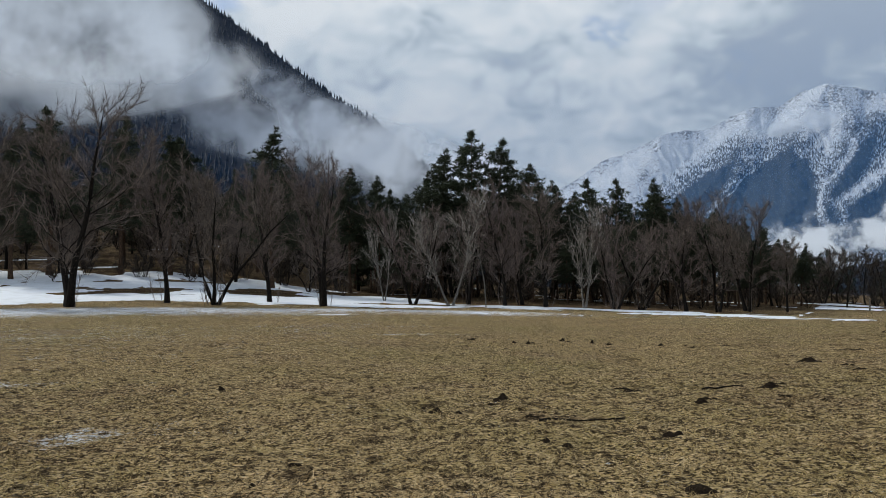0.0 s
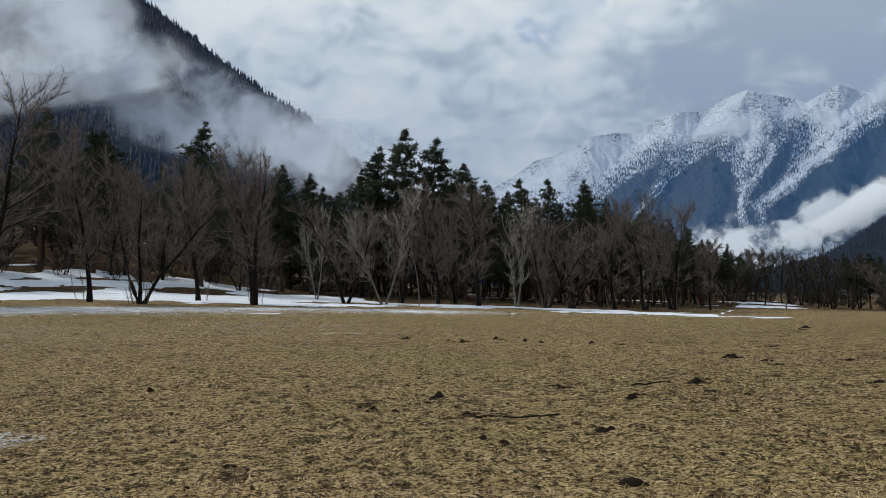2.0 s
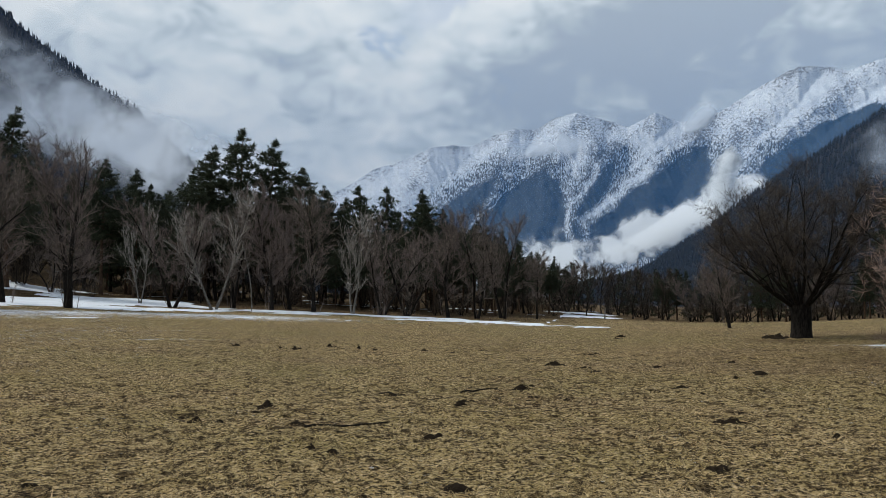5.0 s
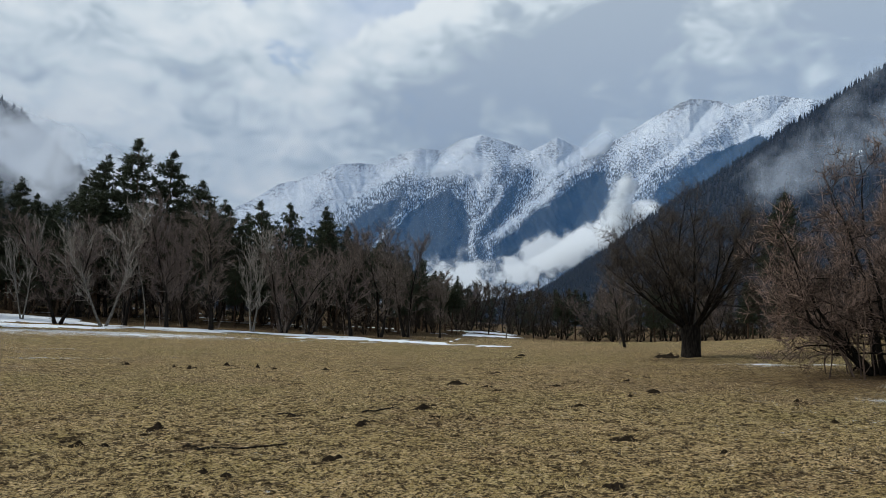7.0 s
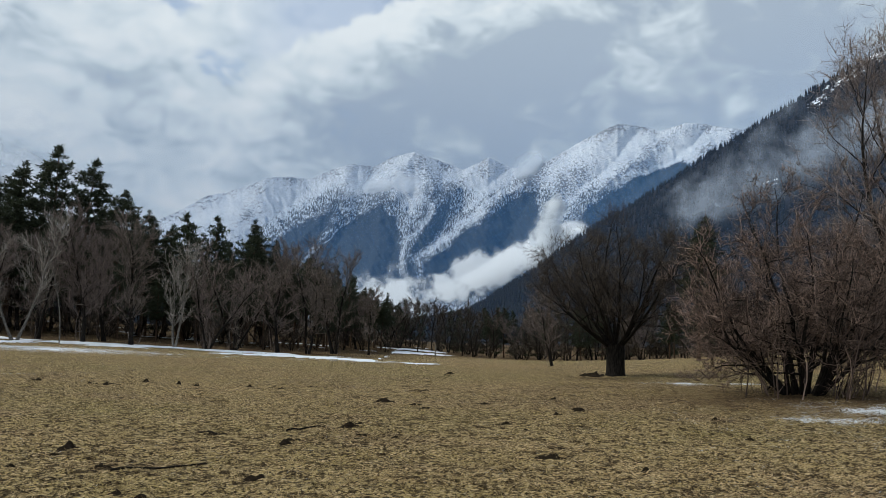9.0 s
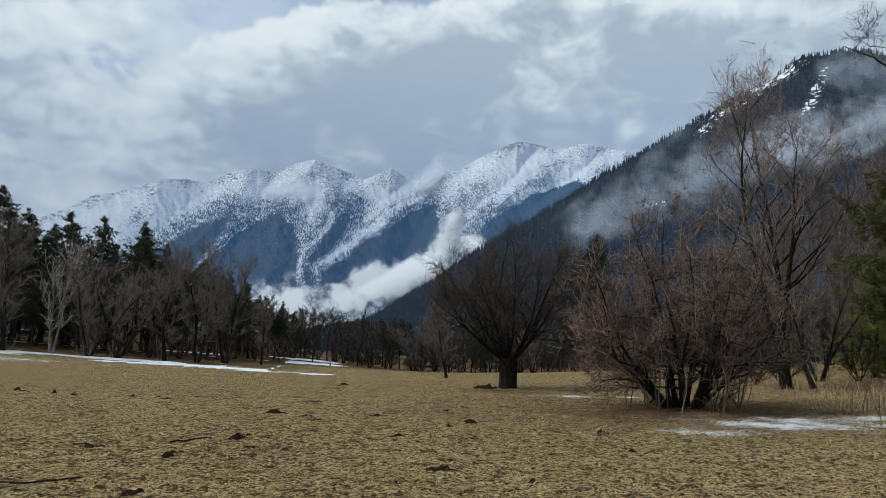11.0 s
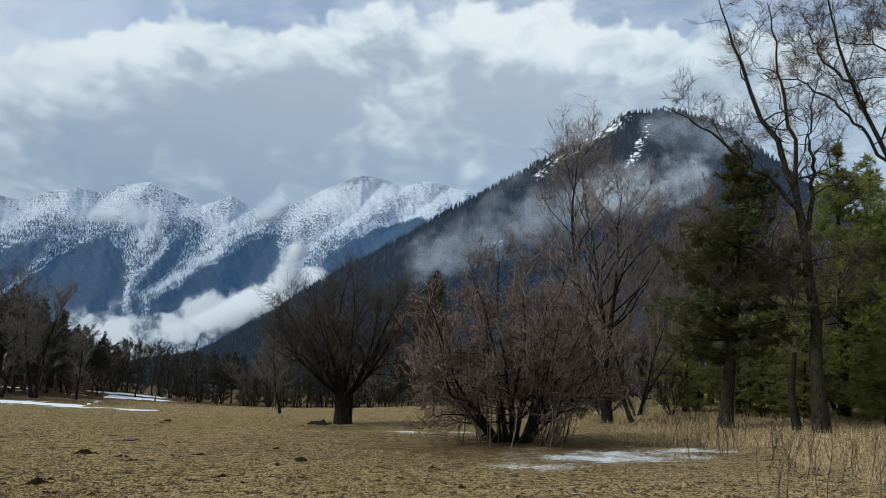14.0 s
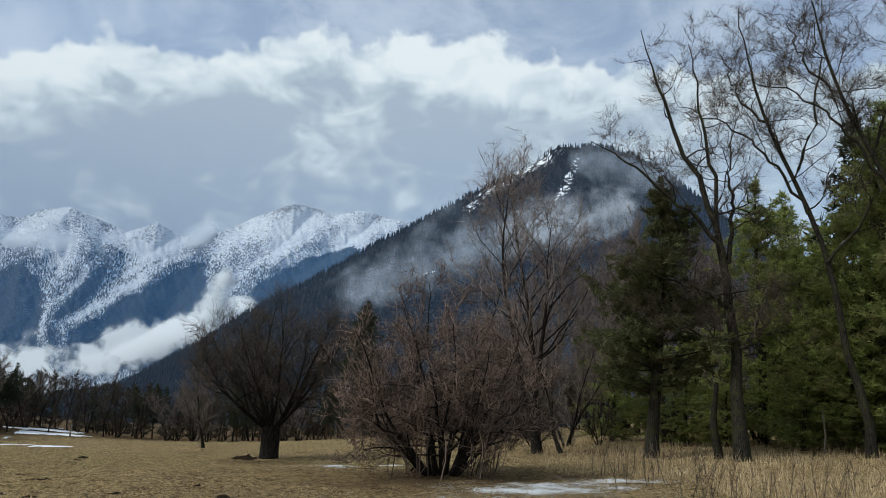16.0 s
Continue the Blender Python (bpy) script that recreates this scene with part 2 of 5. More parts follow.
def meadow_material():
    m, t = fresh("meadow")
    w = where_of(t, "Position")
    big, mid, fine = firm(t, grain(t, w, 0.09, 3.0), 3.0), firm(t, grain(t, w, 0.8, 5.0, 0.65), 2.6), firm(t, grain(t, w, 26.0, 4.0, 0.75), 4.5)
    tuft = firm(t, grain(t, w, 9.0, 6.0, 0.78, 0.5), 4.0)
    clod = firm(t, grain(t, w, 3.0, 7.0, 0.74, 0.4), 3.6)
    blade = firm(t, grain(t, node(t, "ShaderNodeMapping", Vector=w, Rotation=(0, 0, 0.3), Scale=(0.4, 1.0, 1.0)).outputs[0], 34.0, 4.0, 0.75, 1.2), 4.0)
    zone = firm(t, grain(t, w, 0.3, 4.0, 0.6), 3.0)
    col = mix(t, big, (0.46, 0.30, 0.13), (0.29, 0.245, 0.072))
    col = mix(t, calc(t, "MULTIPLY", step(t, zone, 0.5, 0.9), 0.75), col, (0.21, 0.125, 0.062))
    col = mix(t, calc(t, "MULTIPLY", mid, 0.5), col, (0.60, 0.41, 0.20))
    col = mix(t, calc(t, "MULTIPLY", step(t, blade, 0.5, 0.7), 0.8), col, (0.82, 0.62, 0.36))
    col = mix(t, calc(t, "MULTIPLY", stored(t, "dry"), 0.4), col, (0.68, 0.50, 0.28))
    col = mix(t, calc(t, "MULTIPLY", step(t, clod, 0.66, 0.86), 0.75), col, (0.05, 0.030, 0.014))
    # gaps between tufts: dark soil, with the tufts' shade put into the colour
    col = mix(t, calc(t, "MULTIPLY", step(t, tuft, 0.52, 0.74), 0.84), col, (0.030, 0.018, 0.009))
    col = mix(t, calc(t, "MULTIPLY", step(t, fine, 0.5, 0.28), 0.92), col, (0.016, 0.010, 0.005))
    litter = stored(t, "litter")
    col = mix(t, calc(t, "MULTIPLY", litter, step(t, mid, 0.2, 0.7, 0.6, 1.0)), col, mix(t, fine, (0.018, 0.011, 0.007), (0.13, 0.08, 0.043)))
    snow = stored(t, "snow")
    fleck = calc(t, "ADD", calc(t, "MULTIPLY", grain(t, w, 1.3, 5.0, 0.7), 0.30), calc(t, "MULTIPLY", grain(t, node(t, "ShaderNodeMapping", Vector=w, Rotation=(0, 0, 0.5), Scale=(1.0, 1.8, 1.0)).outputs[0], 15.0, 5.0, 0.8, 0.8), 0.70))
    white = step(t, calc(t, "ADD", calc(t, "MULTIPLY_ADD", calc(t, "SUBTRACT", fleck, 0.5), 5.6, 0.5), calc(t, "MULTIPLY", snow, 1.15)), 1.22, 1.32)
    col = mix(t, white, col, (0.78, 0.8, 0.83))
    bump = node(t, "ShaderNodeBump", Strength=0.8, Distance=0.04, Height=calc(t, "ADD", calc(t, "MULTIPLY", tuft, 0.7), calc(t, "MULTIPLY", fine, 0.6))).outputs[0]
    finish(t, node(t, "ShaderNodeBsdfPrincipled", Base_Color=col, Roughness=1.0, Specular_IOR_Level=0.05, Normal=bump).outputs[0])
    return m


def snow_material():
    m, t = fresh("old_snow")
    w = where_of(t, "Position")
    fine, mid = grain(t, w, 7.0, 6.0, 0.7), grain(t, w, 0.9, 5.0, 0.65)
    col = mix(t, step(t, mid, 0.4, 0.7), (0.80, 0.83, 0.87), (0.70, 0.72, 0.74))
    col = mix(t, calc(t, "MULTIPLY", step(t, fine, 0.6, 0.78), 0.5), col, (0.30, 0.25, 0.18))
    bump = node(t, "ShaderNodeBump", Strength=0.5, Distance=0.08, Height=fine).outputs[0]
    finish(t, node(t, "ShaderNodeBsdfPrincipled", Base_Color=col, Roughness=0.6, Normal=bump).outputs[0])
    return m


def straw_material(name, a, b_, c, dark):
    m, t = fresh(name)
    w = where_of(t, "Position")
    island = node(t, "ShaderNodeNewGeometry").outputs["Random Per Island"]
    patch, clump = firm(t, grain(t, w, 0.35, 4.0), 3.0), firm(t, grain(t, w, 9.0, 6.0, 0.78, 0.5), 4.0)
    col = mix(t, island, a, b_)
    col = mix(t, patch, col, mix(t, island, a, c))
    # blades darkened by clump, so shade between tussocks is in their colour
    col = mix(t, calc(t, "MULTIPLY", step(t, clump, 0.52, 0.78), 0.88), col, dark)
    finish(t, node(t, "ShaderNodeBsdfPrincipled", Base_Color=col, Roughness=0.9, Specular_IOR_Level=0.1).outputs[0])
    return m


def soil_material():
    m, t = fresh("molehill_soil")
    w = where_of(t, "Position")
    fine = grain(t, w, 22.0, 6.0, 0.7)
    col = mix(t, firm(t, fine, 2.5), (0.007, 0.005, 0.003), (0.04, 0.028, 0.018))
    bump = node(t, "ShaderNodeBump", Strength=1.0, Distance=0.04, Height=fine).outputs[0]
    finish(t, node(t, "ShaderNodeBsdfPrincipled", Base_Color=col, Roughness=1.0, Specular_IOR_Level=0.05, Normal=bump).outputs[0])
    return m


def range_material():
    """Snow above, woods on the lower faces thinning out upwards into snow-dusted trees, rock on the ridges."""
    m, t = fresh("snowy_range")
    wood, ridge = stored(t, "wood"), stored(t, "ridge")
    face = node(t, "ShaderNodeCombineXYZ", i0=stored(t, "across"), i1=stored(t, "height")).outputs[0]
    tall_ = node(t, "ShaderNodeMapping", Vector=face, Scale=(1, 0.4, 1)).outputs[0]
    n1, n2, n3 = grain(t, face, 0.4, 6.0, 0.6), firm(t, grain(t, tall_, 11.0, 4.0, 0.7), 3.2), firm(t, grain(t, face, 1.5, 8.0, 0.68), 2.2)
    n4 = firm(t, grain(t, face, 7.0, 5.0, 0.7), 3.2)
    stand = calc(t, "ADD", wood, calc(t, "MULTIPLY", calc(t, "SUBTRACT", n2, 0.5), 0.62))
    stand = calc(t, "ADD", stand, calc(t, "MULTIPLY", calc(t, "SUBTRACT", n3, 0.5), 0.30))
    trees = step(t, stand, 0.40, 0.74)
    # snow kept greyish: cloud shade over the range is put into its colour
    white = mix(t, step(t, n3, 0.2, 0.8), (0.58, 0.62, 0.68), (0.76, 0.79, 0.83))
    rock = step(t, calc(t, "ADD", calc(t, "MULTIPLY_ADD", ridge, 0.30, calc(t, "MULTIPLY", calc(t, "SUBTRACT", n1, 0.5), 1.1)), calc(t, "ADD", calc(t, "MULTIPLY", n4, 0.62), calc(t, "MULTIPLY", n3, 0.38))), 0.72, 0.93)
    col = mix(t, calc(t, "MULTIPLY", rock, 0.8), white, (0.06, 0.06, 0.066))
    col = mix(t, trees, col, mix(t, n2, (0.010, 0.016, 0.020), (0.036, 0.044, 0.05)))
    bump = node(t, "ShaderNodeBump", Strength=0.3, Distance=26.0, Height=n3).outputs[0]
    finish(t, node(t, "ShaderNodeBsdfPrincipled", Base_Color=col, Roughness=0.9, Normal=bump).outputs[0])
    return m


def slope_material():
    """The floor under the mountain woods: dark litter with snow between the trees high up."""
    m, t = fresh("wooded_slope")
    w = where_of(t, "Position")
    bare = stored(t, "snow")
    n1, n2 = grain(t, w, 0.012, 6.0, 0.65), grain(t, w, 0.09, 5.0, 0.7)
    col = mix(t, n2, (0.010, 0.012, 0.012), (0.035, 0.03, 0.03))
    white = step(t, calc(t, "ADD", bare, calc(t, "ADD", calc(t, "MULTIPLY", calc(t, "SUBTRACT", n1, 0.5), 1.2), calc(t, "MULTIPLY", calc(t, "SUBTRACT", n2, 0.5), 3.6))), 0.5, 0.62)
    white = calc(t, "MULTIPLY", white, step(t, bare, 0.05, 0.25))
    col = mix(t, white, col, (0.8, 0.82, 0.85))
    finish(t, node(t, "ShaderNodeBsdfPrincipled", Base_Color=col, Roughness=1.0, Specular_IOR_Level=0.05).outputs[0])
    return m


def mist_material(name, density, colour, scale, fill=0.55, fade=0.4):
    """Thin cloud: white water droplets, torn by noise, thinning to the edges of its sheet."""
    m, t = fresh(name)
    u, v, _ = node(t, "ShaderNodeSeparateXYZ", i0=where_of(t, "UV")).outputs
    way = node(t, "ShaderNodeVectorMath", i0=where_of(t, "Position"))
    way.operation = "NORMALIZE"
    w = way.outputs[0]
    n1, n2 = grain(t, w, scale, 9.0, 0.56, 0.25), grain(t, w, scale * 0.36, 4.0, 0.5, 0.2)
    torn = calc(t, "ADD", calc(t, "MULTIPLY", calc(t, "SUBTRACT", n1, 0.5), 5.0), calc(t, "MULTIPLY", calc(t, "SUBTRACT", n2, 0.5), 4.0))
    window = calc(t, "MULTIPLY", calc(t, "MULTIPLY", step(t, v, 0.0, 0.5), step(t, v, 1.0, 0.5)), calc(t, "MULTIPLY", step(t, u, 0.0, 0.2), step(t, u, 1.0, 0.8)))
    alpha = step(t, calc(t, "ADD", torn, calc(t, "MULTIPLY", calc(t, "SUBTRACT", window, 1.0 - fill), 1.6)), -fade, fade, 0.0, density)
    alpha = calc(t, "MULTIPLY", alpha, step(t, window, 0.0, 0.25))
    puffs = node(t, "ShaderNodeBump", Strength=0.15, Distance=260.0 / scale, Height=n1).outputs[0]
    flat = node(t, "ShaderNodeBsdfDiffuse", Color=(*colour, 1), Normal=puffs).outputs[0]
    glow = node(t, "ShaderNodeBsdfTranslucent", Color=(*colour, 1)).outputs[0]
    cloud = node(t, "ShaderNodeMixShader", i0=0.15, i1=flat, i2=glow).outputs[0]
    gone = node(t, "ShaderNodeBsdfTransparent").outputs[0]
    finish(t, node(t, "ShaderNodeMixShader", i0=alpha, i1=gone, i2=cloud).outputs[0])
    return m


# The blue of distant air, put into the colour of a see-through sheet.
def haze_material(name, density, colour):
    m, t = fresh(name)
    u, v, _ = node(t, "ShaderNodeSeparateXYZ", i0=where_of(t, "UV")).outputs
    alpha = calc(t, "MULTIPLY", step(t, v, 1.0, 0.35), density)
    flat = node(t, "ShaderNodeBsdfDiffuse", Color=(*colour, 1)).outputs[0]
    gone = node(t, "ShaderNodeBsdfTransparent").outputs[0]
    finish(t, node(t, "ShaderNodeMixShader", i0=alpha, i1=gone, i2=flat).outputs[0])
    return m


MEADOW, SNOW, SOIL = meadow_material(), snow_material(), soil_material()
STRAW = straw_material("dry_grass", (0.22, 0.14, 0.055), (0.98, 0.74, 0.43), (0.47, 0.37, 0.12), (0.030, 0.019, 0.009))
REED = straw_material("tall_dry_stems", (0.30, 0.215, 0.12), (0.84, 0.66, 0.42), (0.52, 0.385, 0.23), (0.16, 0.11, 0.065))
WEED = straw_material("weed_stalks", (0.05, 0.037, 0.026), (0.26, 0.20, 0.14), (0.14, 0.10, 0.07), (0.03, 0.022, 0.015))
RANGE, SLOPE = range_material(), slope_material()
WOODS = needle_stuff("mountain_conifers", (0.005, 0.008, 0.007), (0.014, 0.018, 0.015), (0.018, 0.015, 0.015))


# ---- mesh helpers ----
def mesh_of(name, verts, faces, material, smooth=False, uv=None, attrs=None):
    """A mesh from arrays; all faces have the same number of corners."""
    verts, faces = np.asarray(verts, float), np.asarray(faces, int)
    me = bpy.data.meshes.new(name)
    me.vertices.add(len(verts))
    me.vertices.foreach_set("co", verts.ravel())
    me.loops.add(faces.size)
    me.loops.foreach_set("vertex_index", faces.ravel())
    me.polygons.add(len(faces))
    me.polygons.foreach_set("loop_start", np.arange(0, faces.size, faces.shape[1]))
    if smooth:
        me.polygons.foreach_set("use_smooth", np.ones(len(faces), bool))
    if uv is not None:
        layer = me.uv_layers.new(name="UVMap")
        layer.data.foreach_set("uv", np.asarray(uv, float)[faces.ravel()].ravel())
    for key, values in (attrs or {}).items():
        me.attributes.new(key, "FLOAT", "POINT").data.foreach_set("value", np.asarray(values, float))
    me.update(calc_edges=True)
    me.materials.append(material)
    return me


def child(name, me, parent, label=""):
    ob = new(name, me)
    ob.parent = parent
    return tagged(ob, label) if label else ob


def grid_faces(rows, cols):
    i = np.arange((rows - 1) * cols).reshape(rows - 1, cols)[:, :-1]
    return np.stack([i, i + 1, i + cols + 1, i + cols], -1).reshape(-1, 4)


def fbm(x, y, scale, octaves=4, seed=0.0):
    """Value noise summed over octaves, on arrays, from -1 to 1."""
    x, y = np.asarray(x, float) * scale + seed * 17.3, np.asarray(y, float) * scale - seed * 9.1
    total, weight, size = np.zeros(np.broadcast(x, y).shape), 1.0, 0.0

    def cell(i, j):
        s = np.sin(i * 127.1 + j * 311.7) * 43758.5453
        return (s - np.floor(s)) * 2 - 1

    for _ in range(octaves):
        i, j = np.floor(x), np.floor(y)
        u, v = x - i, y - j
        u, v = u * u * (3 - 2 * u), v * v * (3 - 2 * v)
        a = cell(i, j) * (1 - u) + cell(i + 1, j) * u
        c = cell(i, j + 1) * (1 - u) + cell(i + 1, j + 1) * u
        total, size = total + weight * (a * (1 - v) + c * v), size + weight
        x, y, weight = x * 2.03 + 5.2, y * 2.03 + 1.3, weight * 0.5
    return total / size


def soft_plus(v, k):
    return np.logaddexp(0, np.asarray(v, float) / k) * k


def smooth(v, lo, hi):
    t = np.clip((np.asarray(v, float) - lo) / (hi - lo), 0, 1)
    return t * t * (3 - 2 * t)


def ground(x, y):
    """The height of the ground: a flat meadow that falls gently ahead, a bank under the wood, a rise to the right."""
    x, y = np.asarray(x, float), np.asarray(y, float)
    far = np.hypot(x, y)
    k = np.minimum(1.0, 150.0 / np.maximum(far, 1e-6))
    x, y = x * k, y * k
    ahead = soft_plus(y - 20, 8)
    z = 1.1114 * soft_plus(x - 0.5 * y + 1, 4) + 0.1628 * ahead - 1.8659 * ahead * x / 50
    z = z - 0.1208 * soft_plus(-x + 0.25 * y - 8, 6) * soft_plus(y - 58, 4) / 20 + 2.2421 * soft_plus(y - 66, 5) + 2.4759 * soft_plus(x - 0.5 * y - 16, 4)
    z = z + 4.4 * soft_plus(y - 62, 3) * smooth(-x, 8, 34) + 3.0 * soft_plus(y - 84, 4) * np.exp(-(((x - 49) / 12) ** 2))
    tussock = np.where(far < 40, 0.042 * fbm(x, y, 5.5, 3, 11) * np.clip(far / 3, 0, 1), 0)
    return z / 50 + tussock + 0.05 * fbm(x, y, 0.11, 3) * np.clip(far / 12, 0, 1) + 0.018 * fbm(x, y, 0.9, 3)


def at(bearing, far):
    """A place on the ground, by its bearing to the right of the first view and its distance."""
    a = radians(bearing)
    x, y = far * math.sin(a), far * math.cos(a)
    return x, y, float(ground(x, y))


# ---- ground ----
def polar_sheet(bearings, fars):
    a, r = np.meshgrid(np.radians(bearings), np.asarray(fars, float))
    x, y = r * np.sin(a), r * np.cos(a)
    return a, r, x, y


def build_ground():
    bearings = np.r_[np.linspace(-180, -48, 45)[:-1], np.linspace(-48, 96, 460), np.linspace(96, 180, 30)[1:]]
    fars = np.r_[0.0, np.linspace(0.6, 4, 8), np.linspace(4.2, 15, 150), np.geomspace(15.2, 130, 120), np.geomspace(140, 4600, 24)]
    a, r, x, y = polar_sheet(bearings, fars)
    z = ground(x, y)
    deg = np.degrees(a)
    # thin, broken snow: before the wood, under the trees on the right and in a few hollows
    edge = 46 + 7 * fbm(x, y, 0.05, 2, 3)
    snow = 0.78 * smooth(r, edge - 10, edge + 4) * smooth(deg, 18, 2) * smooth(r, 58, 52)
    snow += 0.34 * smooth(r, 15, 21) * smooth(r, 46, 34) * smooth(deg, 6, -12) * (0.6 + 0.9 * fbm(x, y, 0.12, 2, 5))
    snow = np.maximum(snow, 0.12 * smooth(deg, 36, 52) * smooth(r, 7, 10) * smooth(r, 24, 17))
    snow = np.maximum(snow, 0.02 * smooth(r, 28, 6))
    for bearing, far, wide, deep, much in ((-21.8, 9.4, 1.0, 0.5, 0.66), (-30, 15.0, 1.6, 0.7, 0.5), (61.5, 19.0, 2.4, 1.8, 0.72), (66.5, 21.5, 2.0, 1.0, 0.66), (56, 17.0, 1.6, 1.4, 0.5), (46, 27, 1.3, 1.0, 0.8), (51, 27.5, 1.5, 0.5, 0.6), (4.8, 10.8, 0.5, 0.2, 0.45), (-1.0, 27, 2.6, 0.6, 0.5), (-4.0, 33, 3.0, 0.7, 0.45)):
        px, py, _ = at(bearing, far)
        ca, sa = math.cos(radians(bearing)), math.sin(radians(bearing))
        across, along = (x - px) * ca - (y - py) * sa, (x - px) * sa + (y - py) * ca
        snow = np.maximum(snow, much * (1 + 1.1 * fbm(x, y, 1.1, 4, far)) * np.exp(-((across / wide) ** 2 + (along / deep) ** 2)))
    # dead leaves and bare earth under the wood, the bush and the lone tree
    litter = smooth(r, 60, 72) * smooth(deg, 30, 20) + smooth(r, 80, 100)
    for bearing, far, wide in ((54.5, 21.0, 4.4), (41.9, 29.5, 1.4), (64, 34, 3.0)):
        px, py, _ = at(bearing, far)
        litter = np.maximum(litter, 0.9 * np.exp(-(((x - px) ** 2 + (y - py) ** 2) / wide**2)))
    rows, cols = r.shape
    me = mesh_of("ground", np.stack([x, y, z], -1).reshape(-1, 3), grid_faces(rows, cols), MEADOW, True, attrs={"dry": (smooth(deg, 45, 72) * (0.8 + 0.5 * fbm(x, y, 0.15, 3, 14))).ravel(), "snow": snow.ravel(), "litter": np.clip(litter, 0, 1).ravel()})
    tagged(new("ground", me), "winter meadow of short yellow-brown grass with thin snow remains", "meadow", kind="structure")


def build_drifts():
    """Old snow lying along the foot of the wood."""
    bearings, fars = np.linspace(-36, 31, 620), np.linspace(44, 116, 230)
    a, r, x, y = polar_sheet(bearings, fars)
    deg = np.degrees(a)
    front = np.interp(deg, [-36, -20, -8, 0, 5, 10, 15, 20, 24.5, 26, 31], [51, 53, 56.5, 58.5, 60, 59, 56, 52.5, 49.5, 90, 96])
    deep = np.interp(deg, [-36, -20, -8, 0, 6, 12, 20, 25, 26, 31], [44, 40, 28, 15, 12, 12, 12, 13, 18, 18])
    front = front + 2.2 * fbm(deg, 0 * deg, 0.16, 4, 6)
    deep = deep * (1 + 0.4 * fbm(deg, 0 * deg, 0.2, 3, 8))
    inside = smooth(r, front - 0.8, front + 1.6) * smooth(r, front + deep, front + deep - 5)
    torn = fbm(x * 0.10, r * 0.34, 1.0, 5, 2)
    cover = inside * 1.2 - np.interp(deg, [-10, 6], [0.86, 0.46]) + np.interp(deg, [-10, 6, 24, 25.5], [1.4, 1.1, 1.1, 2.2]) * torn + 0.5 * fbm(x, y, 0.45, 4, 7) - 0.42 * smooth(deg, 24.2, 25.2) - 0.8 * smooth(deg, 28.5, 30.5)
    # open grass round the trees that stand in the snow
    for bearing, far in ((-25.8, 56), (-19.6, 61), (-16.4, 59), (-8.8, 58.5), (-2.2, 66), (-12.6, 76), (-23, 60), (-14, 55), (3, 61), (10, 61), (15.5, 58)):
        px, py, _ = at(bearing, far)
        cover = cover - 0.8 * np.exp(-(((x - px) / 3.0) ** 2 + ((y - py) / 4.2) ** 2))
    z = ground(x, y) + np.clip(cover, -0.2, 0.5) * 0.16
    faces = grid_faces(*r.shape)
    keep = (cover.ravel()[faces] > -0.02).sum(1) >= 3
    me = mesh_of("snow_drift", np.stack([x, y, z], -1).reshape(-1, 3), faces[keep], SNOW, True)
    tagged(new("snow_drift", me), "old wet snow lying in strips along the wood edge", "snow", kind="stuff")


build_ground()
build_drifts()


# ---- mountains and mist ----
def spot(bearing, height, far):
    """The place that is seen at that bearing and height (degrees above eye level), at that distance over ground."""
    a = np.radians(bearing)
    return np.stack([far * np.sin(a), far * np.cos(a), EYE + far * np.tan(np.radians(height))], -1)


def mountain(name, crest, near, far, bearings, power, rough, seed, material, label, snow=None):
    v = np.r_[np.linspace(0, 1, 80), 1.06, 1.25]
    b_, v_ = np.meshgrid(bearings, v)
    top = np.interp(b_, [c[0] for c in crest], [c[1] for c in crest])
    dist = near + (far - near) * v_
    high = far * np.tan(np.radians(top))
    vv = np.minimum(v_, 1.0)
    a = np.radians(b_)
    fold = fbm(dist * np.sin(a), dist * np.cos(a), 4.5 / far, 5, seed)
    dist = dist + rough * fold * np.sin(np.pi * np.clip(vv, 0.02, 0.98)) * 1.6
    z = EYE - 4 + high * vv**power + rough * 0.5 * fold * (1 - vv) * vv * 2 + rough * 0.10 * fbm(b_ - 0.8 * top * vv, v_ * 7, 1.6, 5, seed + 2) * vv**4
    z = np.where(v_ > 1, z - high * (v_ - 1) * 1.2, z)
    x, y = dist * np.sin(a), dist * np.cos(a)
    bare = snow(b_, v_, np.degrees(np.arctan2(z - EYE, dist))) if snow else 0 * x
    pts = np.stack([x, y, z], -1)
    me = mesh_of(name, pts.reshape(-1, 3), grid_faces(*x.shape), material, True, attrs={"snow": bare.ravel()})
    return tagged(new(name, me), label, "mountain", kind="structure"), pts


def line_reach(b_, e_, line):
    """How far each place lies from a bent line, in degrees."""
    best = np.full(b_.shape, 99.0)
    for (x0, y0), (x1, y1) in zip(line[:-1], line[1:]):
        dx, dy = x1 - x0, y1 - y0
        t = np.clip(((b_ - x0) * dx + (e_ - y0) * dy) / (dx * dx + dy * dy), 0, 1)
        best = np.minimum(best, np.hypot(b_ - x0 - t * dx, e_ - y0 - t * dy))
    return best


def inside_of(b_, e_, ring):
    """How deep each place lies inside a closed outline, in degrees; negative outside."""
    ring = list(ring) + [ring[0]]
    odd = np.zeros(b_.shape, bool)
    for (x0, y0), (x1, y1) in zip(ring[:-1], ring[1:]):
        if y0 != y1:
            odd ^= ((y0 > e_) != (y1 > e_)) & (b_ < (x1 - x0) * (e_ - y0) / (y1 - y0) + x0)
    return np.where(odd, 1, -1) * line_reach(b_, e_, ring)


